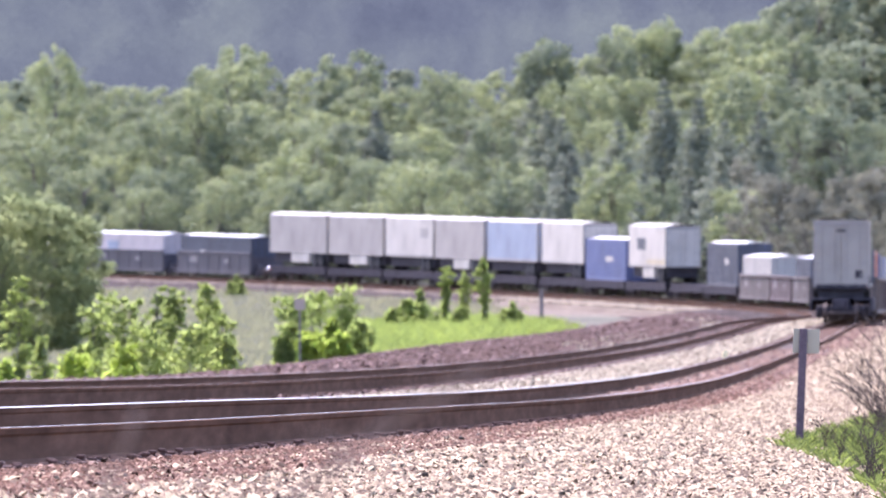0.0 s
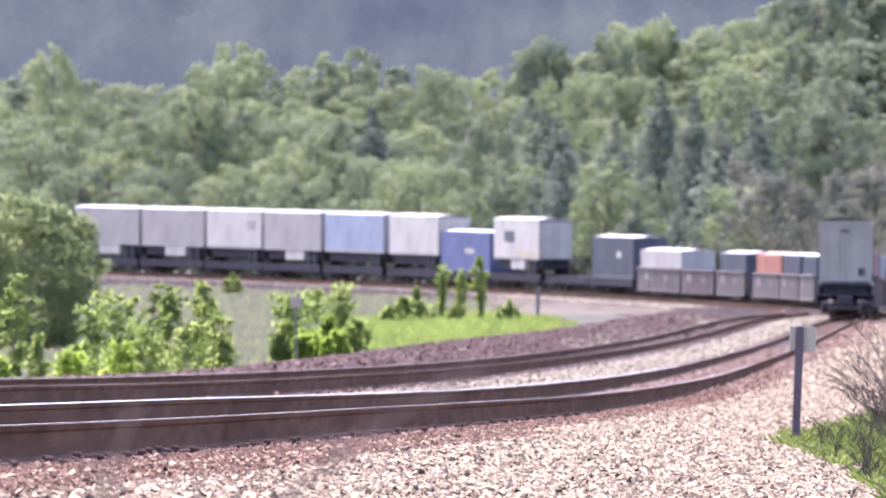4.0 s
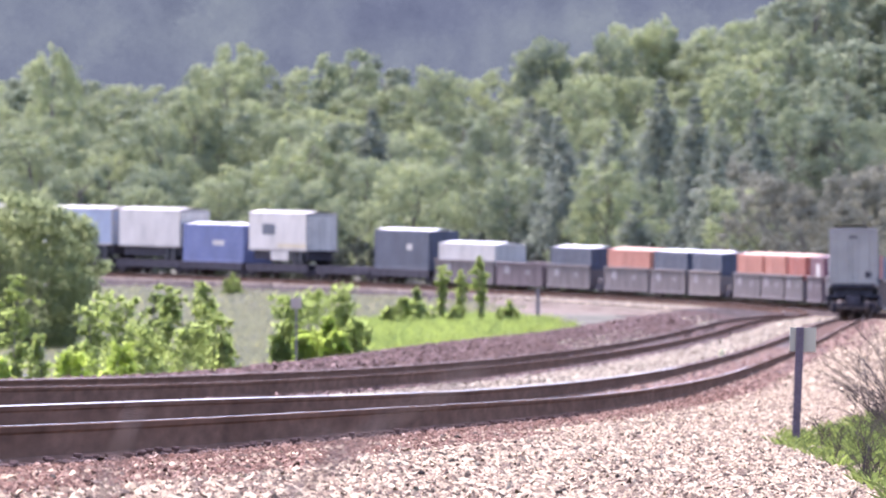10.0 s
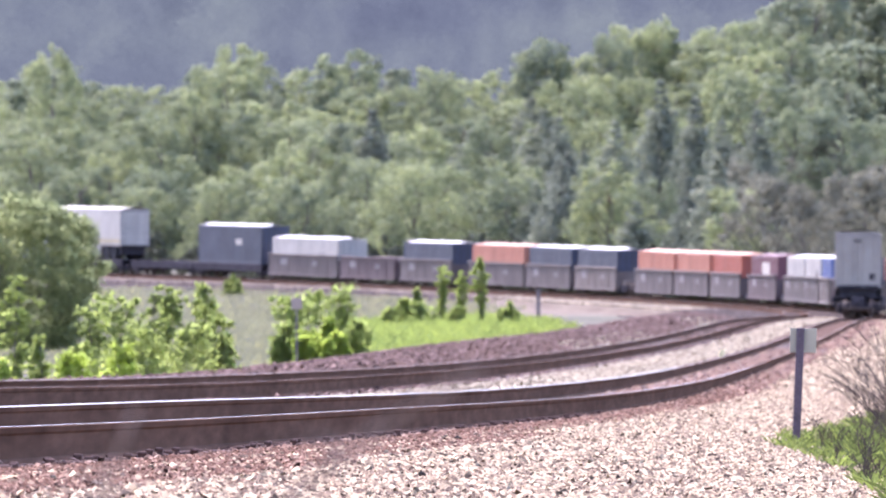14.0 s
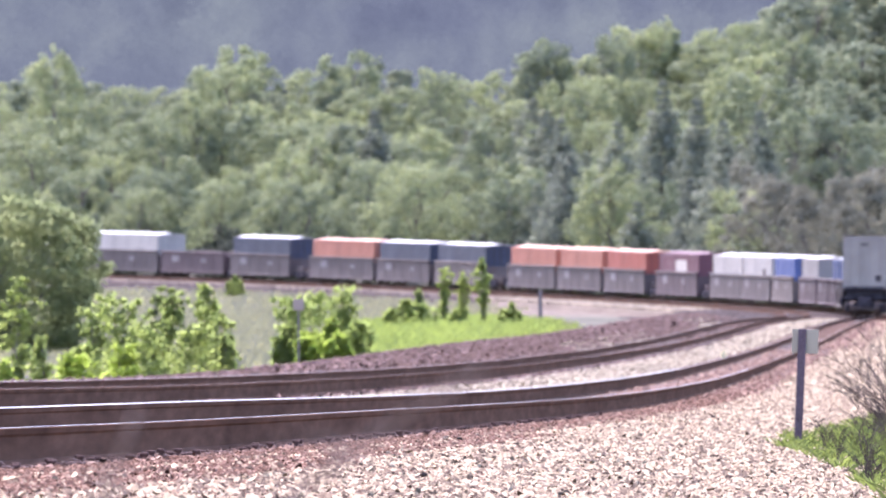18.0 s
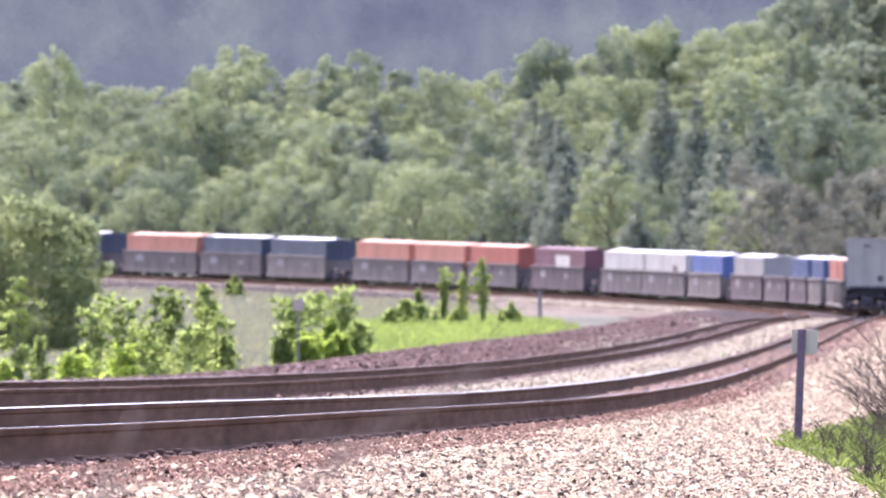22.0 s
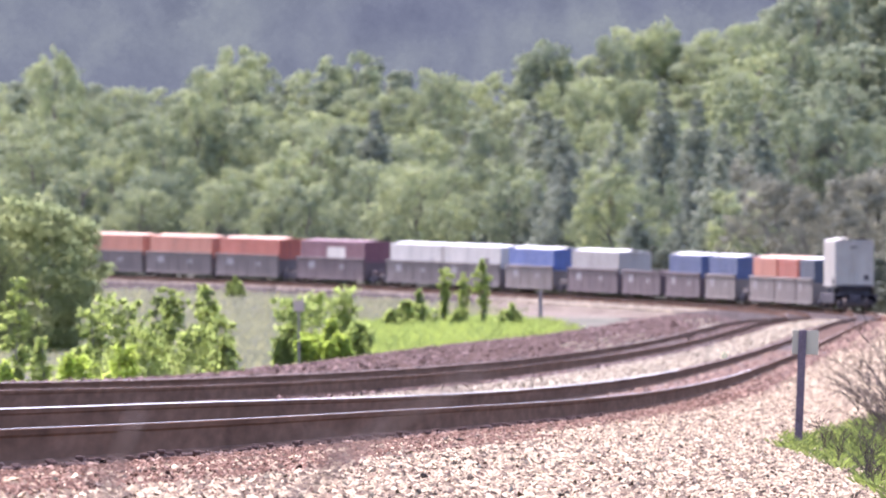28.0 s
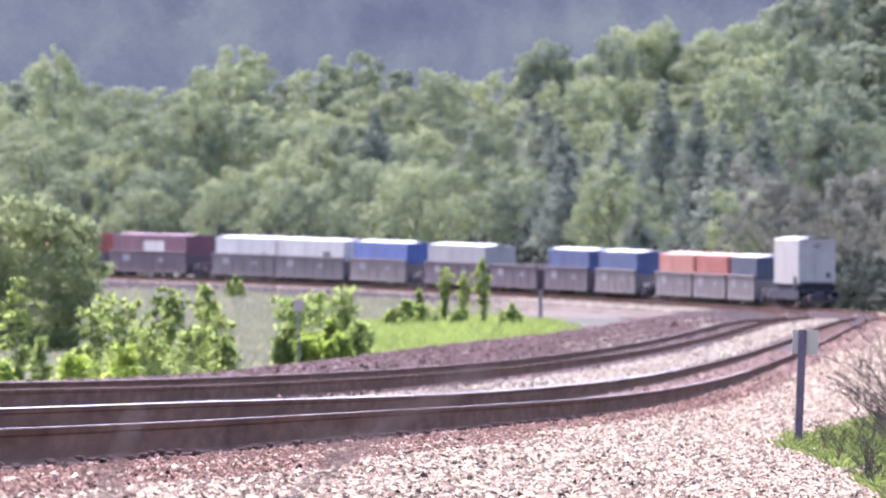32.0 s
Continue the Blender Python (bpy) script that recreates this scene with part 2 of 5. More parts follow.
STAKE = mottled("bleached_wood", [(0.3, (0.17, 0.145, 0.14)), (0.7, (0.26, 0.225, 0.215))], 6.0, 0.9, 9.0, 0.3, 0.004)
ROCK = mottled("pale_rock", [(0.3, (0.620, 0.582, 0.302)), (0.7, (0.800, 0.757, 0.432))], 12.0, 0.7, 30.0, 0.3, 0.004)
STRAW = mottled("dry_straw", [(0.3, (0.187, 0.133, 0.106)), (0.7, (0.281, 0.203, 0.160))], 40.0, 0.85, 90.0, 0.3, 0.001)
SIGN = painted("sign_face", (0.429, 0.394, 0.289), 0.6)
SIGN_WORN = painted("weathered_sign", (0.36, 0.285, 0.235), 0.6)
STEEL = mottled("dark_steel", [(0.3, (0.042, 0.037, 0.044)), (0.7, (0.079, 0.071, 0.079))], 1.5, 0.85, 9.0, 0.3, 0.01)
RUBBER = mottled("tyre_rubber", [(0.3, (0.039, 0.039, 0.043)), (0.7, (0.070, 0.069, 0.070))], 3.0, 0.85, 9.0, 0.2, 0.005)
WHEEL = mottled("wheel_steel", [(0.3, (0.070, 0.051, 0.043)), (0.7, (0.133, 0.101, 0.086))], 3.0, 0.6, 9.0, 0.2, 0.005, 0.5)
PAINT = {
    "white": painted("white_paint", (0.494, 0.454, 0.394), 0.5),
    "grey": painted("grey_paint", (0.324, 0.294, 0.263), 0.5),
    "cool": painted("pale_blue_paint", (0.249, 0.293, 0.367), 0.5),
    "blue": painted("blue_paint", (0.098, 0.127, 0.262), 0.45),
    "navy": painted("navy_paint", (0.052, 0.061, 0.086), 0.5),
    "royal": painted("royal_blue_paint", (0.075, 0.117, 0.285), 0.45),
    "orange": painted("orange_paint", (0.452, 0.179, 0.109), 0.6),
    "red": painted("brick_red_paint", (0.390, 0.101, 0.062), 0.5),
    "maroon": painted("maroon_paint", (0.156, 0.055, 0.070), 0.5),
    "ochre": painted("ochre_paint", (0.484, 0.406, 0.257), 0.5),
    "pink": painted("faded_white_paint", (0.515, 0.452, 0.437), 0.5),
    "deep": painted("deep_blue_paint", (0.058, 0.082, 0.17), 0.5),
    "stencil": painted("faded_stencil", (0.240, 0.216, 0.204), 0.7),
    "slate": painted("slate_grey_paint", (0.066, 0.060, 0.072), 0.6),
    "chrome": painted("polished_metal", (0.90, 0.90, 0.88), 0.08, amount=0.0, metal=1.0),
    # near-white and light orange roof colours stand in for sun glare on containers
    "roof": painted("bleached_roof_paint", (0.78, 0.77, 0.74), 0.5),
    "roof_red": painted("bleached_orange_roof_paint", (0.74, 0.42, 0.28), 0.5),
    "tan": painted("tan_well_paint", (0.116, 0.091, 0.082), 0.7),
    "buff": painted("buff_well_paint", (0.154, 0.121, 0.102), 0.7),
    "warm": painted("warm_grey_paint", (0.345, 0.315, 0.268), 0.5),
    "brown": painted("brown_well_paint", (0.101, 0.067, 0.066), 0.7),
}


# ---- mesh helpers ----
class Geo:
    """Gathers vertices and faces of one mesh."""

    def __init__(self):
        self.v, self.f = [], []

    def add(self, verts, faces):
        n = len(self.v)
        self.v += [tuple(p) for p in verts]
        self.f += [tuple(i + n for i in f) for f in faces]
        return self

    def box(self, x0, x1, y0, y1, z0, z1, c=0.0):
        if c <= 0:
            p = [(x, y, z) for z in (z0, z1) for y in (y0, y1) for x in (x0, x1)]
            return self.add(p, [(0, 2, 3, 1), (4, 5, 7, 6), (0, 1, 5, 4), (2, 6, 7, 3), (0, 4, 6, 2), (1, 3, 7, 5)])
        bm = bmesh.new()
        bmesh.ops.create_cube(bm, size=1.0, matrix=Matrix.Translation(((x0 + x1) / 2, (y0 + y1) / 2, (z0 + z1) / 2)) @ Matrix.Diagonal((x1 - x0, y1 - y0, z1 - z0, 1)))
        bmesh.ops.bevel(bm, geom=bm.edges[:], offset=c, segments=1, affect="EDGES")
        bm.verts.index_update()
        self.add([v.co[:] for v in bm.verts], [[v.index for v in f.verts] for f in bm.faces])
        bm.free()
        return self

    def tube(self, p0, p1, r0, r1, n=8, caps=True):
        p0, p1 = Vector(p0), Vector(p1)
        d = (p1 - p0).normalized()
        a = d.orthogonal().normalized()
        b = d.cross(a)
        ring = [(math.cos(2 * math.pi * i / n), math.sin(2 * math.pi * i / n)) for i in range(n)]
        vs = [p + (a * c + b * s) * r for p, r in ((p0, r0), (p1, r1)) for c, s in ring]
        fs = [(i, (i + 1) % n, n + (i + 1) % n, n + i) for i in range(n)]
        if caps:
            fs += [tuple(range(n))[::-1], tuple(range(n, 2 * n))]
        return self.add(vs, fs)

    def mesh(self, name, mat, smooth=False):
        me = bpy.data.meshes.new(name)
        me.from_pydata(self.v, [], self.f)
        me.materials.append(mat)
        if smooth:
            me.polygons.foreach_set("use_smooth", [True] * len(me.polygons))
        me.update()
        return me


def part(name, geo, mat, parent, label="", smooth=False, m=None):
    ob = new(name, geo if isinstance(geo, bpy.types.Mesh) else geo.mesh(name, mat, smooth))
    ob.parent = parent
    if m is not None:
        ob.matrix_basis = m
    return tagged(ob, label)


# ---- the plan: line of the track, its level, the ground ----
def spline(xk, yk):
    xk, yk = np.array(xk, float), np.array(yk, float)
    n, h = len(xk), np.diff(xk)
    A, b = np.zeros((n, n)), np.zeros(n)
    A[0, 0] = A[-1, -1] = 1
    for i in range(1, n - 1):
        A[i, i - 1:i + 2] = h[i - 1], 2 * (h[i - 1] + h[i]), h[i]
        b[i] = 6 * ((yk[i + 1] - yk[i]) / h[i] - (yk[i] - yk[i - 1]) / h[i - 1])
    M = np.linalg.solve(A, b)

    def f(x):
        x = np.asarray(x, float)
        j = np.clip(np.searchsorted(xk, x) - 1, 0, n - 2)
        d, e, w = x - xk[j], xk[j + 1] - x, h[j]
        return (M[j] * e ** 3 + M[j + 1] * d ** 3) / (6 * w) + (yk[j] / w - M[j] * w / 6) * e + (yk[j + 1] / w - M[j + 1] * w / 6) * d
    return f


heading = spline([0, 40, 80, 120, 160, 220, 300, 450, 600, 700, 780, 860, 950, 1050, 1150, 1350],
                 [0.0545, 0.0485, 0.0425, 0.0370, 0.0328, 0.0307, 0.0326, 0.0368, 0.0376, 0.0350, 0.0349, -0.0130, -0.1657, -0.3507, -0.5588, -0.9661])
level = spline([40, 70, 100, 140, 180, 250, 350, 500, 650, 800, 900, 1000, 1080, 1160, 1300],
               [-0.57, -0.87, -1.13, -1.47, -1.76, -2.20, -2.70, -3.15, -3.29, -3.77, -3.86, -3.50, -2.65, -1.57, 0.29])
S = np.arange(-60.0, 1351.0, 1.0)
TH = heading(np.clip(S, 0, 1350))
_dx, _dy = np.sin(TH), np.cos(TH)
PX = np.concatenate([[0], np.cumsum((_dx[1:] + _dx[:-1]) / 2)])
PY = np.concatenate([[0], np.cumsum((_dy[1:] + _dy[:-1]) / 2)])
PX += -3.886 - np.interp(0, S, PX)
PY += 45.0 - np.interp(0, S, PY)


def railtop(y):
    """Level of the rail heads at y metres ahead."""
    y = np.asarray(y, float)
    return EYE + np.where(y < 40, -0.57 + (y - 40) * 0.012, level(np.clip(y, 40, 1300)))


PZ = railtop(PY)
TRACK_2 = -4.22            # centre line of the inner track


def tilt_of(n, y):
    """How far the bed is raised at n by the lie of the two tracks."""
    c, k = 0.058 * np.clip((300 - y) / 200, 0, 1), 0.121 * np.clip((900 - y) / 300, 0, 1)
    n = np.asarray(n, float)
    return np.where(n > 0.72, 0, np.where(n > -0.72, c * (0.72 - n) / 1.44, np.where(n > -3.5, c + (k - c) * (-0.72 - n) / 2.78, np.where(n > -4.95, k + c * (-3.5 - n) / 1.45, k + c))))


def on_line(s, n=0.0):
    """Point on the line at s, n metres to its right."""
    th = np.interp(s, S, TH)
    y = np.interp(s, S, PY) - n * np.sin(th)
    return np.interp(s, S, PX) + n * np.cos(th), y, np.interp(s, S, PZ) + tilt_of(n, y)


def offset(x, y):
    """Signed distance from the line (right is positive) and the rail level abreast."""
    x, y = np.asarray(x, float).ravel(), np.asarray(y, float).ravel()
    out, lev = np.empty_like(x), np.empty_like(x)
    for k in range(0, len(x), 2000):
        dx, dy = x[k:k + 2000, None] - PX[None, ::3], y[k:k + 2000, None] - PY[None, ::3]
        i = np.argmin(dx * dx + dy * dy, 1) * 3
        out[k:k + 2000] = (x[k:k + 2000] - PX[i]) * np.cos(TH[i]) - (y[k:k + 2000] - PY[i]) * np.sin(TH[i])
        lev[k:k + 2000] = PZ[i]
    return out, lev


SECTION_N = [-900, -14, -9.4, -7.9, -6, 2, 4.6, 5.4, 9, 14, 40, 900]
SECTION_Z = [-0.6, -0.6, -0.75, -1.1, -1.1, -0.95, -0.85, -0.45, -0.3, 0.0, 2.5, 3.0]
BED_N = [-8.9, -7.0, -6.1, -4.9, -3.5, -2.6, -1.7, -0.7, 0.7, 0.82, 1.3, 1.5, 1.75, 2.4, 3.35, 4.2, 5.0, 5.6]
BED_Z = [-0.95, -0.32, -0.22, -0.215, -0.215, -0.17, -0.18, -0.195, -0.178, -0.182, -0.189, -0.19, -0.205, -0.28, -0.38, -0.42, -0.45, -0.6]


def ground_at(x, y):
    n, lev = offset(x, y)
    x, y = np.asarray(x, float).ravel(), np.asarray(y, float).ravel()
    z = lev + np.interp(n, SECTION_N, SECTION_Z)
    back = np.clip(y - 1180, 0, None)          # wooded slope behind the curve
    return z + 0.06 * np.minimum(back, 150) * np.clip(1.0 + x / 150.0, 0.7, 1.6)


def surface_at(x, y):
    """Top of the ballast or of the ground."""
    n, lev = offset([x], [y])
    if -8.6 < n[0] < 5.4:
        return float(lev[0] + np.interp(n[0], BED_N, BED_Z) + tilt_of(n[0], y))
    return float(ground_at([x], [y])[0]) - 0.05


def spot(bearing, dist):
    """A place on the ground: bearing in milliradians right of the view's axis, metres ahead."""
    x = bearing * dist / 1000.0
    return x, dist, surface_at(x, dist)


# ---- ground ----
def build_ground():
    ys = np.unique(np.concatenate([np.linspace(-40, 40, 9), np.geomspace(40, 1500, 380), np.geomspace(1500, 4600, 12)]))
    cols = np.concatenate([-np.geomspace(60, 0.6, 22) , np.linspace(-0.5, 0.5, 84), np.geomspace(0.6, 60, 22)])
    X = np.array([[c * (0.07 * max(y, 30) + 14) for c in cols] for y in ys])
    Y = np.repeat(ys[:, None], len(cols), 1)
    Z = ground_at(X, Y).reshape(X.shape) - 0.05
    nc = len(cols)
    g = Geo()
    g.v = list(zip(X.ravel().tolist(), Y.ravel().tolist(), Z.ravel().tolist()))
    g.f = [(r * nc + c, r * nc + c + 1, (r + 1) * nc + c + 1, (r + 1) * nc + c) for r in range(len(ys) - 1) for c in range(nc - 1)]
    tagged(new("ground", g.mesh("ground", GROUND, True)), "dry grey-green weedy valley floor beside the tracks", "ground", kind="structure")


def strip(name, s_list, section, mat, label, category, wavy=0.0):
    """A band swept along the line; section: (n, dz) pairs."""
    g = Geo()
    k = len(section)
    for s in s_list:
        for n, dz in section:
            x, y, z = on_line(s, n)
            g.v.append((float(x), float(y), float(z + dz + (wavy * noise.noise((x * 3, y * 0.6, n)) if wavy else 0))))
    g.f = [(r * k + c, r * k + c + 1, (r + 1) * k + c + 1, (r + 1) * k + c) for r in range(len(s_list) - 1) for c in range(k - 1)]
    return tagged(new(name, g.mesh(name, mat, True)), label, category, kind="structure")


def stations(a, b, near=1.0, far=6.0):
    out, s = [], a
    while s < b:
        out.append(s)
        s += near if s < 250 else (3.0 if s < 600 else far)
    return out + [b]


build_ground()


def bed_strip(name, a, b, mat, label, s0=-55.0, s1=1340.0):
    ns = sorted({a, b, *[n for n in BED_N if a < n < b]} | ({a + 0.35, b - 0.35} if b - a > 1 else set()))
    return strip(name, stations(s0, s1), [(n, float(np.interp(n, BED_N, BED_Z))) for n in ns], mat, label, "ballast", 0.012)


bed_strip("ballast_shoulder", 1.7, 5.6, BED, "pale crushed-stone ballast shoulder sloping from the track")
bed_strip("ballast_edge", 0.66, 1.702, BED_EDGE, "rust-dusted pinkish ballast at the foot of the rail")
bed_strip("ballast_outer_track", -1.4, 0.662, BED_RUST, "rust-stained ballast between the ties of the outer track", s1=720.0)
bed_strip("ballast_far_outer_track", -1.4, 0.662, BED_SLOPE, "dark dusty ballast of the outer track on the far curve", s0=720.0)
bed_strip("ballast_between_tracks", -2.85, -1.398, BED_PALE, "bright pale ballast between the two tracks", s1=765.0)
bed_strip("ballast_between_far_tracks", -2.85, -1.398, BED_DARK, "brown ballast between the tracks on the far curve", s0=765.0)
bed_strip("ballast_inner_track", -6.3, -2.848, BED_DARK, "rust-stained ballast between the ties of the inner track")
bed_strip("ballast_inner_slope", -8.9, -6.298, BED_SLOPE, "dusty brown crushed-stone slope below the inner track", s1=905.0)
bed_strip("ballast_far_slope", -8.9, -6.298, BED_APRON, "pale crushed-stone slope of the far curve", s0=905.0, s1=990.0)
bed_strip("ballast_end_slope", -8.9, -6.298, BED_SLOPE, "dusty weedy slope below the far end of the line", s0=990.0)


strip("pale_shoulder", stations(905.0, 1335.0), [(-7.4, -0.42), (-7.0, -0.30), (-6.3, -0.205), (-5.4, -0.20)], BED_APRON, "pale gravel shoulder of the inner track on the far curve", "gravel", 0.02)


def bank(s, n):
    """Height over the rails of the ballast heaped along the inner side."""
    h = np.interp(s, [20, 60, 130, 180, 215, 250, 290, 340, 500, 640, 760], [-0.18, -0.16, -0.11, -0.11, -0.03, 0.07, 0.19, 0.26, 0.28, 0.2, -0.3])
    u = np.interp(n, [-9.6, -8.4, -7.5, -6.6, -5.75], [0, 0.72, 1.0, 0.72, 0])
    return np.where(u > 0, u * (h + 0.3) - 0.3, -9.0)


def build_bank():
    g, rows, ns = Geo(), stations(20.0, 760.0), (-9.6, -9.0, -8.4, -7.9, -7.5, -7.0, -6.6, -6.2, -5.76)
    for s in rows:
        for n in ns:
            x, y, z = (float(q) for q in on_line(s, n))
            low = -0.6 if n < -9.5 else 0
            g.v.append((x, y, z + float(bank(s, n + 0.001)) + low + 0.05 * noise.noise((x * 1.5, y * 0.25, n))))
    k = len(ns)
    g.f = [(r * k + c, r * k + c + 1, (r + 1) * k + c + 1, (r + 1) * k + c) for r in range(len(rows) - 1) for c in range(k - 1)]
    tagged(new("ballast_bank", g.mesh("ballast_bank", BED_RUST, True)), "low bank of brown rust-stained ballast beside the inner track", "ballast", kind="structure")


build_bank()


def apron(name, s0, s1, reach, mat, label):
    """A thin spread of gravel that follows the ground inside the curve."""
    g, rows = Geo(), stations(s0, s1, 2.0, 4.0)
    ns = [-8.6] + list(np.linspace(-9.0, -9.0 - reach, 7)) + [-9.6 - reach]
    for i, s in enumerate(rows):
        for c, n in enumerate(ns):
            n2 = n + (0.9 * noise.noise((s * 0.08, 2.0, n)) if c > 3 else 0)
            x, y, _ = on_line(s, n2)
            edge = c in (0, len(ns) - 1) or i in (0, len(rows) - 1)
            g.v.append((float(x), float(y), float(ground_at([x], [y])[0]) + (-0.3 if edge else 0.02)))
    k = len(ns)
    g.f = [(r * k + c, r * k + c + 1, (r + 1) * k + c + 1, (r + 1) * k + c) for r in range(len(rows) - 1) for c in range(k - 1)]
    tagged(new(name, g.mesh(name, mat, True)), label, "gravel", kind="structure")


apron("gravel_apron", 902.0, 972.0, 13.0, BED_APRON, "pale bare gravel apron below the far curve")
apron("dark_gravel_apron", 560.0, 899.0, 4.0, BED_DARK, "brown gravel apron inside the curve")
RAIL_PROFILE = [(-0.075, -0.186), (-0.075, -0.172), (-0.012, -0.150), (-0.016, -0.044), (-0.033, -0.032), (-0.036, -0.004), (-0.033, -0.0015),
                (0.033, -0.0015), (0.036, -0.004), (0.030, -0.030), (0.019, -0.042), (0.02, -0.150), (0.075, -0.172), (0.075, -0.186)]


def rail(parent, n0, worn, top):
    g, head = Geo(), Geo()
    k = len(RAIL_PROFILE)
    st = stations(-50.0, 1335.0, 2.0, 5.0)
    for s in st:
        for dn, dz in RAIL_PROFILE:
            x, y, z = on_line(s, n0 + dn)
            g.v.append((float(x), float(y), float(z + dz)))
        for dn, dz in ((-0.03, -0.001), (0.0, 0.0025), (worn, 0.001 - 0.25 * max(0.0, worn - 0.02))):
            x, y, z = on_line(s, n0 + dn)
            head.v.append((float(x), float(y), float(z + dz)))
    g.f = [(r * k + c, r * k + c + 1, (r + 1) * k + c + 1, (r + 1) * k + c) for r in range(len(st) - 1) for c in range(k - 1)]
    ob = part("rail", g, RAIL_SIDE, parent, "rust-brown steel rail")
    # outer rails' shine is put into colour: pale up to 240 m, dull beyond
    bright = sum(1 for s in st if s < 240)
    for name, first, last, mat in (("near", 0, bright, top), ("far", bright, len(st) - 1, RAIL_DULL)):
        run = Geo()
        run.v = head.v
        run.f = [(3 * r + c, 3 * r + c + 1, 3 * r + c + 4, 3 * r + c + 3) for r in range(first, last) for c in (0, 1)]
        part("rail_head", run, mat, ob, "worn running surface, shine painted in pale" if mat == RAIL_TOP else "dull running surface")


def track(n0, label, top):
    ob = tagged(new("railway_track"), label, "railway track", "two parallel tracks")
    for side, worn in ((0.7175, 0.004), (-0.7175, 0.036)):
        rail(ob, n0 + side, worn, top)
    return ob


track_outer = track(0.0, "outer railway track, rusty rails on dark timber ties in ballast", RAIL_TOP)
track_inner = track(TRACK_2, "inner railway track, rusty rails on dark timber ties in ballast", RAIL_DULL)

# ---- far ridge ----
def build_ridge():
    def hill(x, y):
        return EYE - 2 + 0.083 * (y - 2150) + 6 * noise.noise((x * 0.012, y * 0.004, 1)) + 3 * noise.noise((x * 0.04, y * 0.01, 5))
    g = Geo()
    xs, ys = np.linspace(-420, 420, 43), [2150, 2300, 2500, 2750, 3000, 3400, 3900, 4500]
    g.v = [(float(x), float(y), hill(x, y)) for y in ys for x in xs]
    k = len(xs)
    g.f = [(r * k + c, r * k + c + 1, (r + 1) * k + c + 1, (r + 1) * k + c) for r in range(len(ys) - 1) for c in range(k - 1)]
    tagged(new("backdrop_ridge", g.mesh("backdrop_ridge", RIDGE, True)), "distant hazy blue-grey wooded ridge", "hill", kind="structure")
    # crowns of the wood that covers it
    rng, crowns = random.Random(44), Leaves(44)
    y = 2440.0
    while y < 2800:
        x = -118.0 + rng.uniform(0, 5)
        while x < 118:
            w, yy = rng.uniform(2.0, 5.2), y + rng.uniform(-8, 8)
            h = w * rng.uniform(0.8, 2.0)
            crowns.lobe((x, yy, hill(x, yy) + h * 0.5 + rng.uniform(-1, 1.5)), (w, w, h), 40, 1.7, 1.3, 0.6, 0.2)
            x += rng.uniform(3.2, 7.0)
        y += rng.uniform(9, 14)
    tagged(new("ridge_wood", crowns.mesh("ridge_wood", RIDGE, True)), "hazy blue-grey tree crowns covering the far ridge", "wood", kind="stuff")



# ---- plants ----
def soup(name, verts, tris, mat):
    """A mesh from arrays of corners and triangles."""
    verts, tris = np.asarray(verts, np.float32), np.asarray(tris, np.int32)
    me = bpy.data.meshes.new(name)
    me.vertices.add(len(verts))
    me.vertices.foreach_set("co", verts.ravel())
    me.loops.add(tris.size)
    me.loops.foreach_set("vertex_index", tris.ravel())
    me.polygons.add(len(tris))
    me.polygons.foreach_set("loop_start", np.arange(0, tris.size, 3, dtype=np.int32))
    me.materials.append(mat)
    me.update(calc_edges=True)
    return me


class Leaves:
    """Gathers bent leaf sprays, lobe by lobe."""

    def __init__(self, seed):
        self.rng, self.v, self.n = np.random.default_rng(seed), [], []

    def lobe(self, centre, radii, count, size, out=0.85, shell=0.6, bend=0.5, lean=(0, 0, 0), ball=0.8):
        r = self.rng
        d = r.normal(size=(count, 3))
        d /= np.linalg.norm(d, axis=1, keepdims=True)
        rad = shell + (1.1 - shell) * r.random(count) ** 0.6
        p = np.array(centre) + d * np.array(radii) * rad[:, None]
        n = d * out + np.column_stack([r.uniform(-1, 1, count), r.uniform(-1, 1, count), r.uniform(-0.3, 1, count)]) * (1 - out * 0.6)
        n /= np.linalg.norm(n, axis=1, keepdims=True)
        a = np.cross(n, r.normal(size=(count, 3)))
        a /= np.linalg.norm(a, axis=1, keepdims=True) + 1e-9
        b = np.cross(n, a)
        w, l = size * r.uniform(0.25, 0.55, count)[:, None], size * r.uniform(0.35, 0.7, count)[:, None]
        bend = n * (-bend * l)
        self.v.append(np.stack([p - a * l + bend, p - b * w, p + a * l + bend, p + b * w], 1).reshape(-1, 3))
        far = np.array(lean, float)
        soft = d * ball + n * (1 - ball) + np.array([0, 0, 0.1]) + 0.5 * far / (np.linalg.norm(far) + 1e-6)
        self.n.append(np.repeat(soft / np.linalg.norm(soft, axis=1, keepdims=True), 4, 0))
        return self

    def mesh(self, name, mat, far=False):
        """The sprays of a lobe share its rounding, so that the crown shades softly; far ones are plain triangles."""
        v, soft = np.concatenate(self.v), np.concatenate(self.n)
        if far:
            keep = np.arange(len(v)) % 4 != 3
            v, soft = v[keep], soft[keep]
            tris = np.arange(len(v)).reshape(-1, 3)
        else:
            q = np.arange(0, len(v), 4)[:, None]
            tris = np.concatenate([q + [0, 1, 2], q + [0, 2, 3]], 1).reshape(-1, 3)
        me = soup(name, v, tris, mat)
        me.normals_split_custom_set_from_vertices(soft.tolist())
        return me


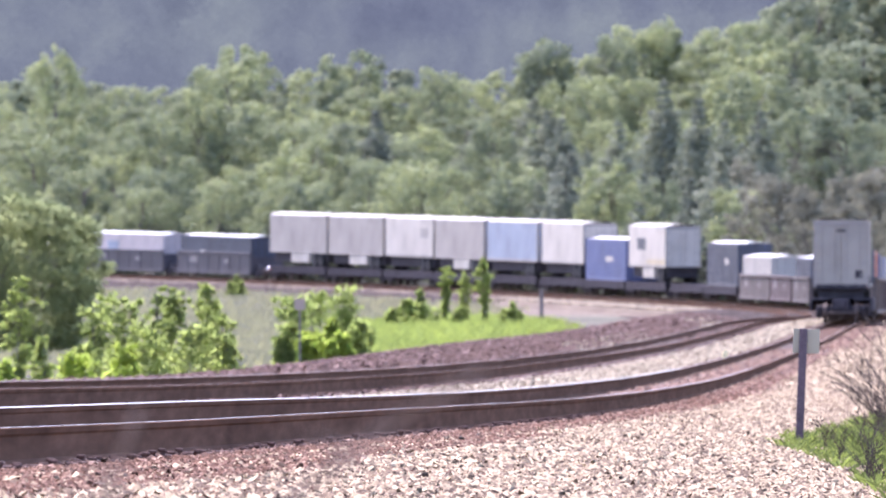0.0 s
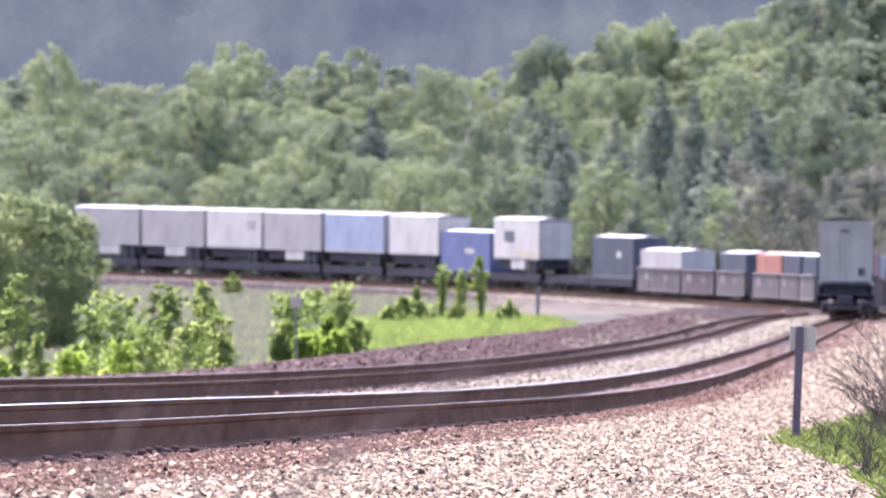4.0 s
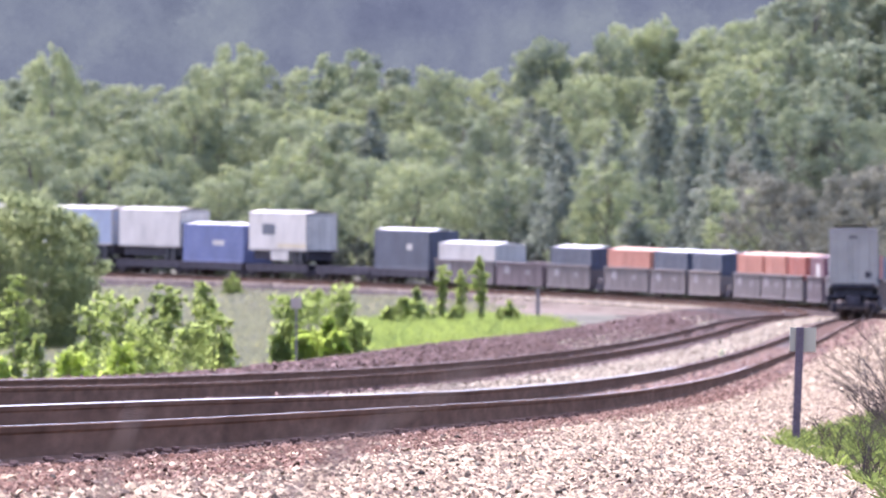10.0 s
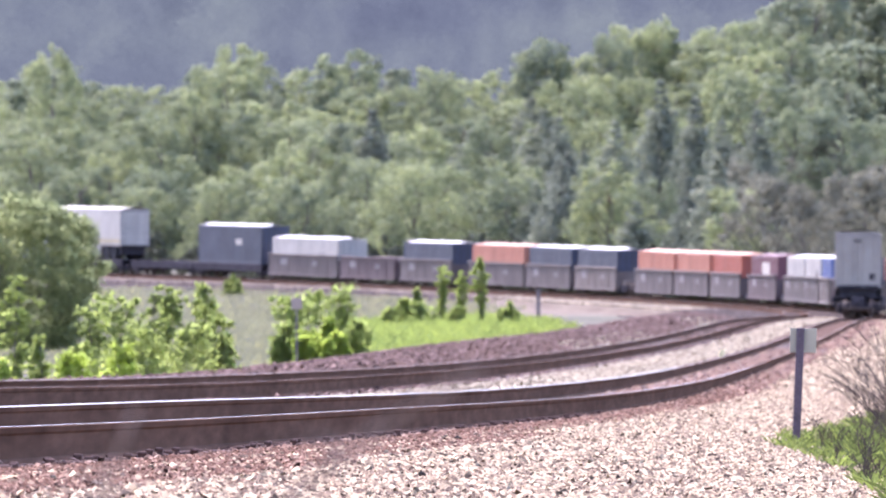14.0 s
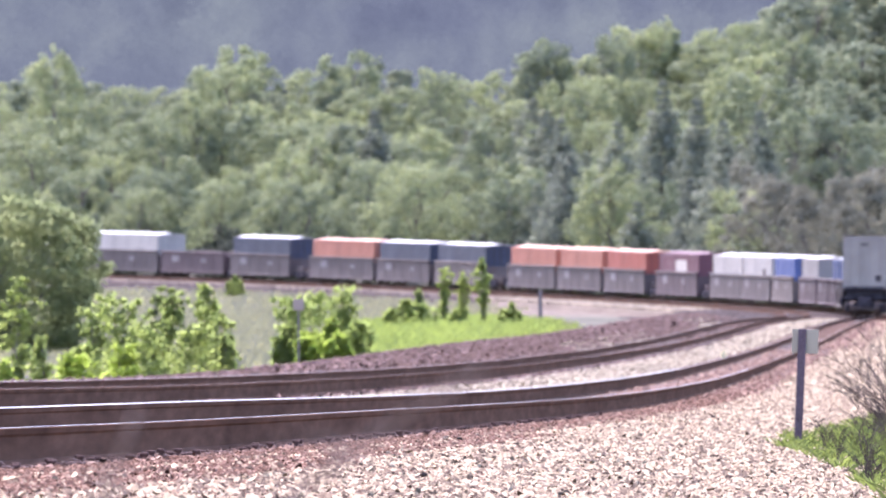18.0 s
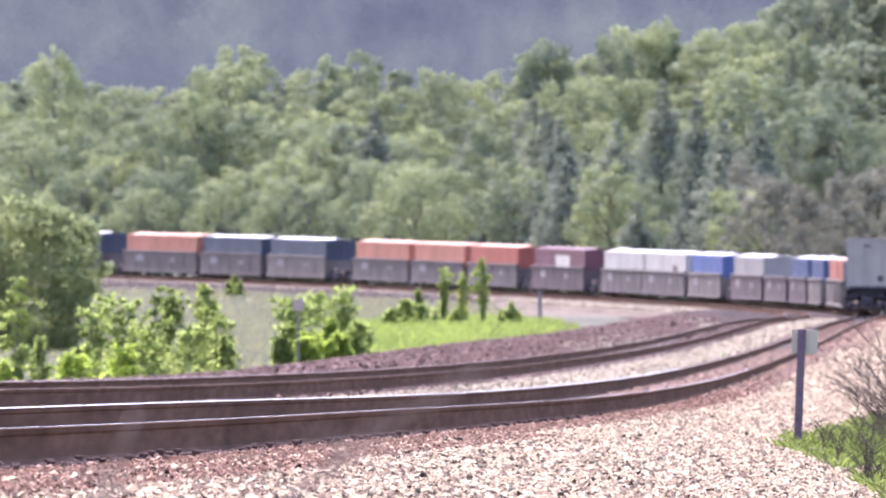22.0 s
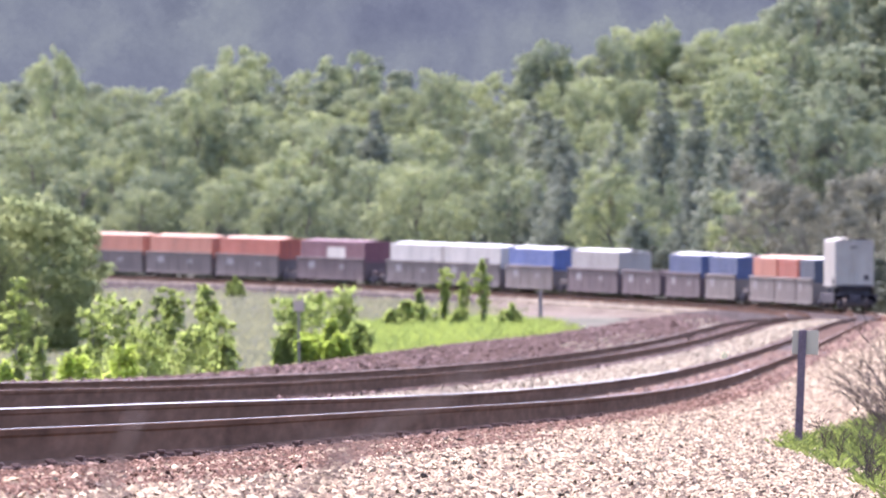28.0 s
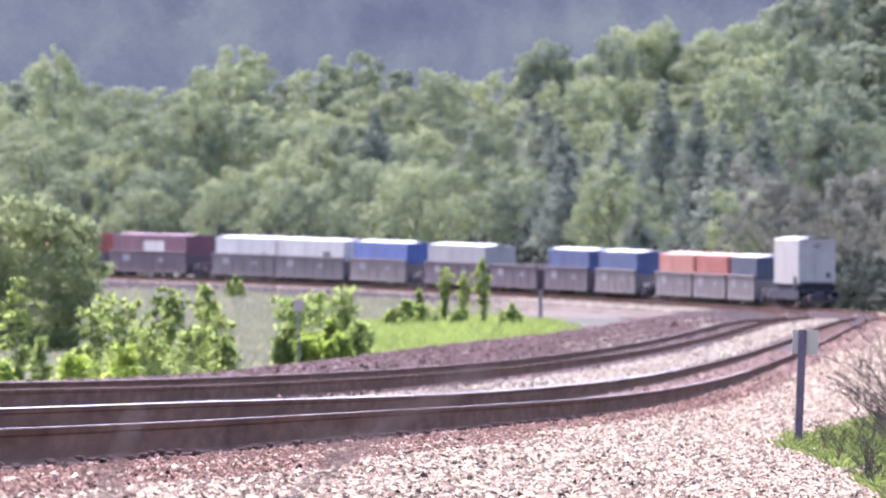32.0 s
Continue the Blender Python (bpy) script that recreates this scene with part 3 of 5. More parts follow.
def limb(g, p0, p1, r0, r1, rng, steps=3, n=6):
    p0, p1 = Vector(p0), Vector(p1)
    prev, pr = p0, r0
    for i in range(1, steps + 1):
        q = p0.lerp(p1, i / steps)
        if i < steps:
            q += Vector((rng.uniform(-1, 1), rng.uniform(-1, 1), rng.uniform(-0.3, 0.3))) * (p1 - p0).length * 0.06
        r = r0 + (r1 - r0) * i / steps
        g.tube(prev, q, pr, r, n, caps=False)
        prev, pr = q, r


def broadleaf(seed, h, width, boughs=26, clumps=9, per=34, size=0.36, base=0.06, peak=0.75):
    """Trunk and crown of one broad-leaved tree, foot at the origin: boughs that carry clumps of leaves on their upper sides."""
    rng = random.Random(seed)
    t, c = Geo(), Leaves(seed)
    limb(t, (0, 0, -0.6), (rng.uniform(-0.3, 0.3), rng.uniform(-0.3, 0.3), h * 0.8), h * 0.012 + 0.03, h * 0.004, rng, 5, 7)
    for i in range(boughs):
        u = (i + 0.5) / boughs
        br = width * rng.uniform(0.15, 0.23) * (1.12 - 0.42 * u)
        z = h * (base + (1.0 - base) * u) - br * 0.9
        env = math.sin(math.pi * (0.24 + peak * u)) ** 0.7
        ang = i * 2.4 + rng.uniform(-0.5, 0.5)
        rad = max(0.0, width * 0.5 * env * rng.uniform(0.7, 1.15) - br * 0.8)
        x, y = math.cos(ang) * rad, math.sin(ang) * rad
        for _ in range(clumps):
            d = Vector((rng.gauss(0, 1) + 0.7 * math.cos(ang), rng.gauss(0, 1) + 0.7 * math.sin(ang), rng.gauss(0.25, 1))).normalized()
            cr = width * rng.uniform(0.040, 0.088)
            q = d * br * rng.uniform(0.55, 1.0)
            c.lobe((x + q.x, y + q.y, z + q.z * 0.95), (cr, cr, cr * 0.9), int(per * (cr / (width * 0.062)) ** 1.3), size, 1.1, 0.45, 0.25, (d.x * 0.8 + math.cos(ang) * 0.7, d.y * 0.8 + math.sin(ang) * 0.7, d.z * 0.8 + 1.4 * (u - 0.35)), 0.6)
        if i % 3 == 0:
            limb(t, (0, 0, max(h * 0.1, z - rad * 0.9 - 0.1 * h)), (x, y, z), h * 0.007, h * 0.002, rng, 2, 4)
    return t, c


def conifer(seed, h, width, whorls, per, size):
    rng = random.Random(seed)
    t, c = Geo(), Leaves(seed)
    limb(t, (0, 0, -0.6), (0, 0, h * 0.9), h * 0.011 + 0.03, 0.01, rng, 4, 7)
    c.lobe((0, 0, h * 0.95), (0.35, 0.35, h * 0.045), per, size * 0.7, 1.2, 0.5, 0.2)
    for w in range(whorls):
        u = w / (whorls - 1)
        z = h * (0.06 + 0.88 * u)
        r = width * 0.5 * (1 - u) ** 0.75 * rng.uniform(0.8, 1.15) + 0.35
        arms = 5 if u < 0.7 else 3
        for k in range(arms):
            ang = w * 1.1 + k * 6.28 / arms + rng.uniform(-0.35, 0.35)
            reach = r * rng.uniform(0.75, 1.1)
            ca, sa = math.cos(ang), math.sin(ang)
            if k % 2 == 0:
                limb(t, (0, 0, z), (ca * reach, sa * reach, z - 0.05 * reach), h * 0.004, 0.012, rng, 2, 4)
            for f in (0.35, 0.62, 0.9) if u < 0.8 else (0.6,):
                cr = max(0.35, reach * 0.33) * rng.uniform(0.8, 1.2)
                c.lobe((ca * reach * f, sa * reach * f, z + rng.uniform(-0.15, 0.15)), (cr, cr, cr * 0.85), per, size, 1.1, 0.5, 0.25, (ca, sa, 0.5), 0.7)
    return t, c


def plant(name, geos, leaf, label, category, group=""):
    """A tree: trunk and crown under an Empty at its foot."""
    t, c = geos
    ob = tagged(new(name), label, category, group)
    part("trunk", t, BARK, ob)
    part("crown", c.mesh("crown", leaf, True), None, ob)
    return ob


PLACED = set()


def place(model, x, y, z, turn, wide, tall):
    """Sets the model itself the first time, and copies of it from then on."""
    m = Matrix.Translation((x, y, z)) @ Matrix.Rotation(turn, 4, "Z")
    if model.name in PLACED:
        made = copy_thing(model, m)
    else:
        PLACED.add(model.name)
        made = model
        made.matrix_basis = m
    made.scale = (wide, wide, tall)
    return made


SKYLINE = spline([-45, -31.5, -29, -27.7, -25.5, -20.6, -17.8, -14.6, -11.8, -9.6, -6.6, -3.8, -2.2, -0.6, 1.4, 3.5, 5.3, 7.3, 9.5, 11.9, 14.9, 17.1, 19.1, 21.5, 24.7, 28.4, 30.4, 45],
                 [12.5, 12.7, 13.1, 14.6, 13.1, 13.0, 13.3, 14.9, 13.1, 13.3, 14.5, 13.5, 12.9, 13.3, 13.1, 14.2, 14.5, 15.4, 14.5, 15.6, 16.6, 15.5, 16.4, 16.7, 15.7, 13.9, 12.0, 11.0])


def forest():
    rng = random.Random(7)
    wood = "wooded slope behind the curve"
    broad = [plant("tree", broadleaf(11 + i, 14.0, 9.0 + (i % 3) * 1.2, 34, 10, 24, 0.42, 0.03, 0.60 + 0.05 * (i % 3)), LEAF_FOREST,
                   "tall broad-leaved tree with a full sunlit green crown", "tree", wood) for i in range(7)]
    pines = [plant("pine_tree", conifer(31 + i, 14.0, 7.4, 19, 20, 0.5), LEAF_PINE,
                   "tall grey-green conifer with a pointed crown", "tree", wood) for i in range(3)]
    grey = [plant("tree", broadleaf(51 + i, 14.0, 9.0, 38, 10, 24, 0.52, 0.0, 0.6), LEAF_DRY,
                  "tall grey-green tree with thin foliage", "tree", wood) for i in range(2)]
    brown = [plant("tree", broadleaf(61 + i, 14.0, 9.0, 28, 8, 19, 0.42, 0.02), LEAF_BROWN,
                   "grey-brown half-bare tree at the foot of the wood", "tree", wood) for i in range(2)]

    def stand(model, b, d, top, wide):
        x, y, z = spot(b, d)
        h = EYE + top * d / 1000.0 - z
        k = h / 14.0
        place(model, x, y, z - 0.2, rng.uniform(0, 6.28), wide * (0.55 * k + 0.45), k)

    # trees that stand out of the wood: bearing, tip over the eye's level (milliradians), distance, breadth
    for kind, b, top, d, wide in ((pines, 17.9, 11.3, 1188, 0.9), (pines, 15.5, 12.6, 1200, 0.95), (pines, 19.8, 9.6, 1183, 0.9), (pines, 12.2, 9.6, 1185, 1.0), (pines, 8.2, 9.8, 1192, 1.0),
                                  (pines, 22.4, 10.4, 1190, 1.0), (broad, 22.0, 12.9, 1215, 1.25), (broad, 28.2, 10.6, 1200, 1.0), (broad, 25.0, 10.2, 1206, 1.0),
                                  (grey, -7.0, 9.4, 1186, 0.85), (pines, -5.0, 10.5, 1184, 0.9), (broad, -9.6, 8.6, 1184, 0.9), (broad, -17.6, 11.6, 1220, 0.8), (broad, -20.2, 10.2, 1200, 0.8),
                                  (broad, -27.7, 14.8, 1235, 0.62), (broad, -14.6, 14.9, 1320, 0.95), (broad, -6.6, 14.7, 1290, 1.0), (broad, -0.6, 13.4, 1280, 0.8), (broad, 3.4, 9.6, 1195, 0.8), (brown, -2.4, 6.4, 1182, 1.1),
                                  (broad, 7.3, 15.5, 1300, 0.8), (broad, 11.9, 15.7, 1300, 0.75), (broad, 14.9, 16.7, 1310, 0.85), (broad, 19.4, 16.5, 1305, 0.85), (broad, 21.6, 16.8, 1312, 0.85), (broad, 24.7, 15.8, 1300, 0.8), (broad, 28.0, 14.0, 1290, 0.85)):
        stand(rng.choice(kind), b, d, top, wide)
    for row in range(7):
        u = row / 6
        b = -35.0 + rng.uniform(0, 3)
        while b < 35:
            d = 1181 + 21 * row + rng.uniform(-6, 6)
            while True:
                x, y, _ = spot(b, d)
                n, _ = offset([x], [y])
                if n[0] > 9.5:
                    break
                d += 3
            sky = float(SKYLINE(b))
            top = 6.4 + (sky - 7.2) * u ** 0.75 + rng.uniform(-2.8, 1.0)
            if row == 6:
                top = sky + rng.uniform(-1.3, -0.2)
            model = rng.choice(broad) if rng.random() > (0.2 if -14 < b < 23 else 0.04) else rng.choice(pines)
            if row > 3 and rng.random() < (0.5 if b > 24 else 0.16 if b < -10 else 0.08):
                model = rng.choice(grey)
            if b > 20 and row < 4 and rng.random() < 0.55 and top < 9:
                model = rng.choice(brown)
            if row < 2 and 6 < b < 24 and rng.random() < 0.5:
                model = rng.choice(pines)
            stand(model, b, d, top, rng.uniform(0.95, 1.35))
            b += rng.uniform(3.9, 6.0) if row < 5 else rng.uniform(2.2, 3.2)
    # trees that follow the line round the curve
    s = 930.0
    while s < 1135:
        n = rng.uniform(10, 24)
        x, y, _ = (float(q) for q in on_line(s, n))
        b = 1000 * x / y
        if abs(b) < 40:
            stand(rng.choice(brown) if b > 19 and rng.random() < 0.8 else rng.choice(pines) if b > 4 and rng.random() < 0.7 else rng.choice(broad + pines[:1]), b, y, rng.uniform(3.6, 7.2) if b < 25 else rng.uniform(3.0, 6.5), rng.uniform(0.8, 1.1))
        s += rng.uniform(2.2, 4.2)
    # higher grey wood further up the hill, right of the curve
    b = 24.0
    while b < 42:
        stand(rng.choice(grey), b, rng.uniform(1340, 1380), 16.2 + min(4.0, 0.75 * (b - 22)), rng.uniform(1.0, 1.3))
        b += rng.uniform(1.8, 2.8)
    b = 25.0
    while b < 42:
        stand(rng.choice(grey), b, rng.uniform(1300, 1330), 12.6 + min(3.0, 0.6 * (b - 25)) + rng.uniform(-1, 1), rng.uniform(1.1, 1.4))
        b += rng.uniform(2.0, 3.0)
    # undergrowth along the foot of the wood
    low = [plant("shrub", broadleaf(71 + i, 3.2, 4.2, 11, 6, 12, 0.42, 0.02), LEAF_LOW, "dense dark green undergrowth shrub beside the line", "shrub", "undergrowth behind the line") for i in range(3)]
    s = 850.0
    while s < 1200:
        n = rng.choice((rng.uniform(6.4, 8.5), rng.uniform(8, 14), rng.uniform(14, 32)))
        x, y, _ = on_line(s, n)
        x, y = float(x), float(y)
        if abs(x / y) < 0.045:
            place(rng.choice(low), x, y, surface_at(x, y) - 0.1, rng.uniform(0, 6.28), rng.uniform(0.9, 1.3), rng.uniform(0.8, 1.35))
        s += rng.uniform(1.1, 1.9)


build_ridge()
forest()


def bush(name, bearing, dist, top, width, leaf, label, seed, category="bush", per=34, size=0.13, bare=0.0):
    """A leafy sapling or bush whose tip stands `top` milliradians over the eye's level and which is `width` milliradians wide."""
    x, y, z = spot(bearing, dist)
    h = EYE + (top + 0.1) * dist / 1000.0 - z
    w = width * dist / 1000.0
    rng = random.Random(seed)
    c = Leaves(seed)
    ob = tagged(new(name), label, category)
    ob.matrix_basis = Matrix.Translation((x, y, z))
    plumes = max(1, round(w / (h * 0.35)))
    for i in range(plumes):
        ux = ((i + 0.5) / plumes - 0.5) * w * 0.72 + rng.uniform(-0.04, 0.04) * w
        uy = rng.uniform(-0.25, 0.25) * w
        ph = h * (1.0 if i == plumes // 2 else rng.uniform(0.66, 0.95))
        pw = w / plumes * rng.uniform(0.8, 1.15)
        t = Geo()
        limb(t, (ux * 0.6, uy * 0.6, -0.12), (ux, uy, ph * 0.92), 0.010 * h + 0.006, 0.004, rng, 4, 6)
        clumps = min(110, max(36, int(52 * ph / pw)))
        lean_x, lean_y = rng.uniform(-0.25, 0.25) * pw, rng.uniform(-0.25, 0.25) * pw
        for k in range(clumps):
            u = bare + (1 - bare) * ((k + rng.random()) / clumps) ** 0.9
            env = pw * 0.74 * math.sin(math.pi * (0.24 + 0.68 * u)) ** 0.6 * (0.78 + 0.95 * noise.noise((seed * 3.1 + i, u * 3.0, 0.5)))
            a, f = rng.uniform(0, 6.28), math.sqrt(rng.random()) * rng.choice((0.8, 1.0, 1.15, 1.5))
            lr = pw * rng.uniform(0.07, 0.24) * (1.1 - 0.5 * u)
            x1, y1, z1 = ux + lean_x * u + math.cos(a) * env * f, uy + lean_y * u + math.sin(a) * env * f, max(lr * 0.4, ph * u * rng.uniform(0.9, 1.0))
            c.lobe((x1, y1, z1), (lr * 1.6, lr * 1.6, lr * 1.25), int(per * 1.1), size * rng.uniform(0.5, 0.85), 0.55, 0.12, 0.35, (math.cos(a) * f, math.sin(a) * f, 1.2), 0.35)
            if k % 6 == 0:
                limb(t, (ux * (0.6 + 0.4 * u), uy * (0.6 + 0.4 * u), ph * u * 0.8), (x1, y1, z1), 0.004 * h, 0.002, rng, 2, 4)
        part("stem", t, BARK, ob)
    part("foliage", c.mesh("foliage", leaf), None, ob)
    return ob


# bushes of the valley floor, inside the curve
def big_bush(bearing, dist, top, width, seed, label):
    x, y, z = spot(bearing, dist)
    h, w = EYE + top * dist / 1000.0 - z, width * dist / 1000.0
    rng = random.Random(seed)
    ob = tagged(new("large_bush"), label, "bush")
    ob.matrix_basis = Matrix.Translation((x, y, z))
    c = Leaves(seed)
    waist = h * 0.57
    for i in range(620):
        a, zz = rng.uniform(0, 6.28), h * (0.02 + 0.97 * rng.random() ** 1.15)
        swell = 0.93 + 0.12 * noise.noise((math.cos(a) * 1.6, math.sin(a) * 1.6, zz * 0.5))
        r = 0.5 * w * swell * (math.sqrt(max(0.0, 1 - ((zz - waist) / (h - waist)) ** 2)) if zz > waist else 1 - 0.3 * (1 - zz / waist) ** 1.5)
        r *= rng.uniform(0.82, 1.0) if rng.random() < 0.8 else rng.uniform(0.3, 0.8)
        lr = rng.uniform(0.3, 0.65)
        c.lobe((math.cos(a) * max(0, r - lr * 0.7), math.sin(a) * max(0, r - lr * 0.7), max(lr * 0.6, zz - lr * 0.5)), (lr, lr, lr * 0.7), int(170 * lr), 0.15, 1.0, 0.5, 0.3, (math.cos(a) * 1.5, math.sin(a) * 1.5, 0.3 + 1.2 * zz / h), 0.6)
    for i in range(5):
        t = Geo()
        a = i * 1.26
        limb(t, (math.cos(a) * 0.3, math.sin(a) * 0.3, -0.2), (math.cos(a) * w * 0.3, math.sin(a) * w * 0.3, h * 0.6), 0.09, 0.03, rng, 4, 6)
        part("stem", t, BARK, ob)
    part("foliage", c.mesh("foliage", LEAF_BIG), None, ob)


big_bush(-33.0, 490, 4.4, 21.0, 3, "large rounded dark green bush beside the line")
SAPLING = "bright green broad-leaved sapling in the valley"
YELLOW = "fresh yellow-green sapling on the valley floor"
DARK = "mid-green bush on the dry valley floor"
LOW = "low green bush in the meadow grass"
for _i, (_b, _d, _t, _w, _leaf, _label) in enumerate((
        (-25.1, 262, -3.4, 2.1, LEAF_BUSH, SAPLING), (-22.6, 258, -3.3, 2.3, LEAF_BUSH, SAPLING), (-20.6, 268, -2.4, 1.9, LEAF_BUSH, SAPLING), (-19.0, 264, -2.5, 1.8, LEAF_BUSH, SAPLING),
        (-17.0, 262, -2.3, 2.4, LEAF_BUSH, SAPLING), (-16.1, 255, -4.4, 2.1, LEAF_BUSH, SAPLING), (-15.7, 246, -6.0, 1.8, LEAF_BUSH, SAPLING), (-18.6, 250, -5.2, 3.0, LEAF_BUSH, SAPLING),
        (-23.3, 240, -6.8, 2.2, LEAF_FRESH, YELLOW), (-28.6, 244, -6.1, 1.5, LEAF_DARK, DARK), (-27.0, 238, -7.3, 2.3, LEAF_FRESH, YELLOW), (-25.8, 252, -6.6, 1.7, LEAF_DARK, DARK),
        (-30.2, 250, -1.8, 1.6, LEAF_BUSH, SAPLING), (-31.3, 236, -7.9, 2.0, LEAF_FRESH, YELLOW), (-21.2, 246, -5.6, 2.8, LEAF_BUSH, SAPLING),
        (-10.7, 400, -3.2, 2.6, LEAF_DARK, DARK), (-7.4, 390, -2.5, 3.2, LEAF_DARK, DARK), (-8.7, 370, -4.7, 3.0, LEAF_FRESH, YELLOW), (-6.4, 372, -5.0, 2.0, LEAF_DARK, DARK), (-7.9, 362, -5.9, 2.6, LEAF_FRESH, YELLOW), (-9.9, 364, -5.9, 2.4, LEAF_FRESH, YELLOW),
        (-11.4, 380, -5.2, 2.2, LEAF_DARK, DARK), (-9.6, 420, -3.0, 2.6, LEAF_DARK, DARK),
        (-3.3, 640, -3.6, 2.0, LEAF_DARK, LOW), (-2.0, 645, -2.8, 2.2, LEAF_DARK, LOW), (0.9, 650, -4.1, 1.2, LEAF_DARK, LOW), (4.5, 648, -3.7, 1.7, LEAF_DARK, LOW))):
    bush("bush", _b, _d, _t, _w, _leaf, _label, 100 + _i, size=0.00044 * _d, per=9 if _d > 600 else 15 if _leaf == LEAF_DARK else 20)
for _i, (_b, _t, _w) in enumerate(((-0.2, -1.2, 0.95), (1.35, -1.6, 0.6), (2.75, -0.5, 0.95))):
    bush("sapling", _b, 660, _t, _w, LEAF_DARK, "narrow upright green sapling in grass", 140 + _i, "sapling", per=18, size=0.2)
bush("bush", -15.0, 1060, -1.8, 1.7, LEAF_BUSH, "small thin bush below the far embankment", 150, per=9, size=0.22)
for _i, (_b, _d, _t, _w) in enumerate(((26.4, 1060, 3.8, 3.4), (28.4, 1050, 4.8, 3.6), (30.2, 1040, 5.6, 4.0), (31.8, 1030, 6.0, 4.2), (34.0, 1020, 6.4, 4.5))):
    bush("thicket", _b, _d, _t, _w, LEAF_BROWN, "grey-brown thin-leaved thicket beside the line", 160 + _i, "thicket", size=0.45)


# ---- grass ----
def blades(name, feet, tall, wide, mat, label, seed, lean=0.45):
    """Blades of grass: a bent strip of two triangles each."""
    r = np.random.default_rng(seed)
    p = np.asarray(feet, float)
    k = len(p)
    h = tall * (0.35 + 0.85 * r.random(k) ** 1.5)[:, None]
    a = r.uniform(0, 6.28, k)
    side = np.column_stack([np.cos(a), np.sin(a), np.zeros(k)]) * (wide * r.uniform(0.6, 1.2, k))[:, None]
    tip = np.column_stack([r.normal(0, lean, k), r.normal(0, lean, k), np.ones(k)]) * h
    mid = tip * np.array([0.35, 0.35, 0.6])
    v = np.stack([p - side, p + side, p + mid + side * 0.7, p + tip], 1).reshape(-1, 3)
    q = np.arange(0, len(v), 4)[:, None]
    me = soup(name, v, np.concatenate([q + [0, 1, 2], q + [0, 2, 3]], 1).reshape(-1, 3), mat)
    return tagged(new(name, me), label, "grass", kind="stuff")


def grass_fields():
    r = np.random.default_rng(5)
    feet = []
    while len(feet) < 30000:
        s, n = r.uniform(380, 890), -9.6 - 14 * r.random() ** 1.2
        x, y, _ = on_line(s, n)
        x, y = float(x), float(y)
        b = 1000 * x / y
        if -7.5 < b < 11.0 - 0.011 * max(0, y - 560) and y < np.interp(b, [-7.5, 2.0, 4.0, 8.0, 11.0], [860, 880, 840, 640, 560]) + 60 * noise.noise((x * 0.3, 5.0, 1.0)) and noise.noise((x * 0.15, y * 0.03, 2)) > -0.4 + 0.16 * max(0, b - 5.5) + 0.4 * (r.random() - 0.5):
            feet.append((x, y, 0))
    f = np.array(feet)
    f[:, 2] = ground_at(f[:, 0], f[:, 1]) - 0.06
    blades("meadow_grass", f, 0.75, 0.04, GRASS, "bright yellow-green meadow grass beside the track", 6)
    y = r.uniform(400, 1090, 80000)
    x = y * r.uniform(-0.034, 0.0095, 80000)
    n, lev = offset(x, y)
    patch = np.array([noise.noise((a * 0.12, q * 0.02, 4)) for a, q in zip(x, y)])
    keep = (n < np.where((y > 930) & (x > 4.5 + 8 * patch), -22.0, -8.0)) & (1000 * x / y < np.interp(y, [400, 560, 700, 820, 900, 1000], [9.5, 9.5, 10.0, 9.0, 6.0, 6.0]) + 2.5 * patch + r.normal(0, 0.5, 80000)) & (patch > -0.5 + 0.4 * (r.random(80000) - 0.5))
    x, y, n, lev = x[keep], y[keep], n[keep], lev[keep]
    z = np.where(n > -8.9, lev + np.interp(n, BED_N, BED_Z), ground_at(x, y)) - 0.06
    blades("field_weeds", np.column_stack([x, y, z]), 0.42, 0.07, WEED, "dry grey-green weeds on the valley floor", 7)
    feet, rank = [], []
    while len(feet) < 15000 or len(rank) < 2200:
        y, b = r.uniform(70, 185), r.uniform(22.5, 36)
        x = b * y / 1000
        edge = 1.3 * noise.noise((y * 0.25, 3.1, 0.0)) + np.interp(y, [70, 80, 94, 111, 118, 126, 140, 155, 185], [32.2, 30.4, 28.4, 25.2, 22.8, 23.8, 26.6, 28.4, 31.0])
        clump = noise.noise((x * 4.0, y * 0.35, 8)) + 0.6 * noise.noise((x * 14.0, y * 1.2, 3))
        if b > edge and clump > 0.14 - 0.03 * (b - edge) + 0.35 * (r.random() - 0.5) and len(feet) < 15000:
            feet.append((x, y, surface_at(x, y)))
        if b > edge + 2.5 and y > 90 and clump > 0.05 and len(rank) < 2200:
            rank.append((x, y, surface_at(x, y)))
    blades("verge_grass", feet, 0.085, 0.0042, VERGE, "patchy bright green grass on the gravel verge", 9, 0.7)
    blades("verge_weeds", rank, 0.15, 0.0045, VERGE, "taller dark weeds in the verge grass", 10, 0.5)


grass_fields()


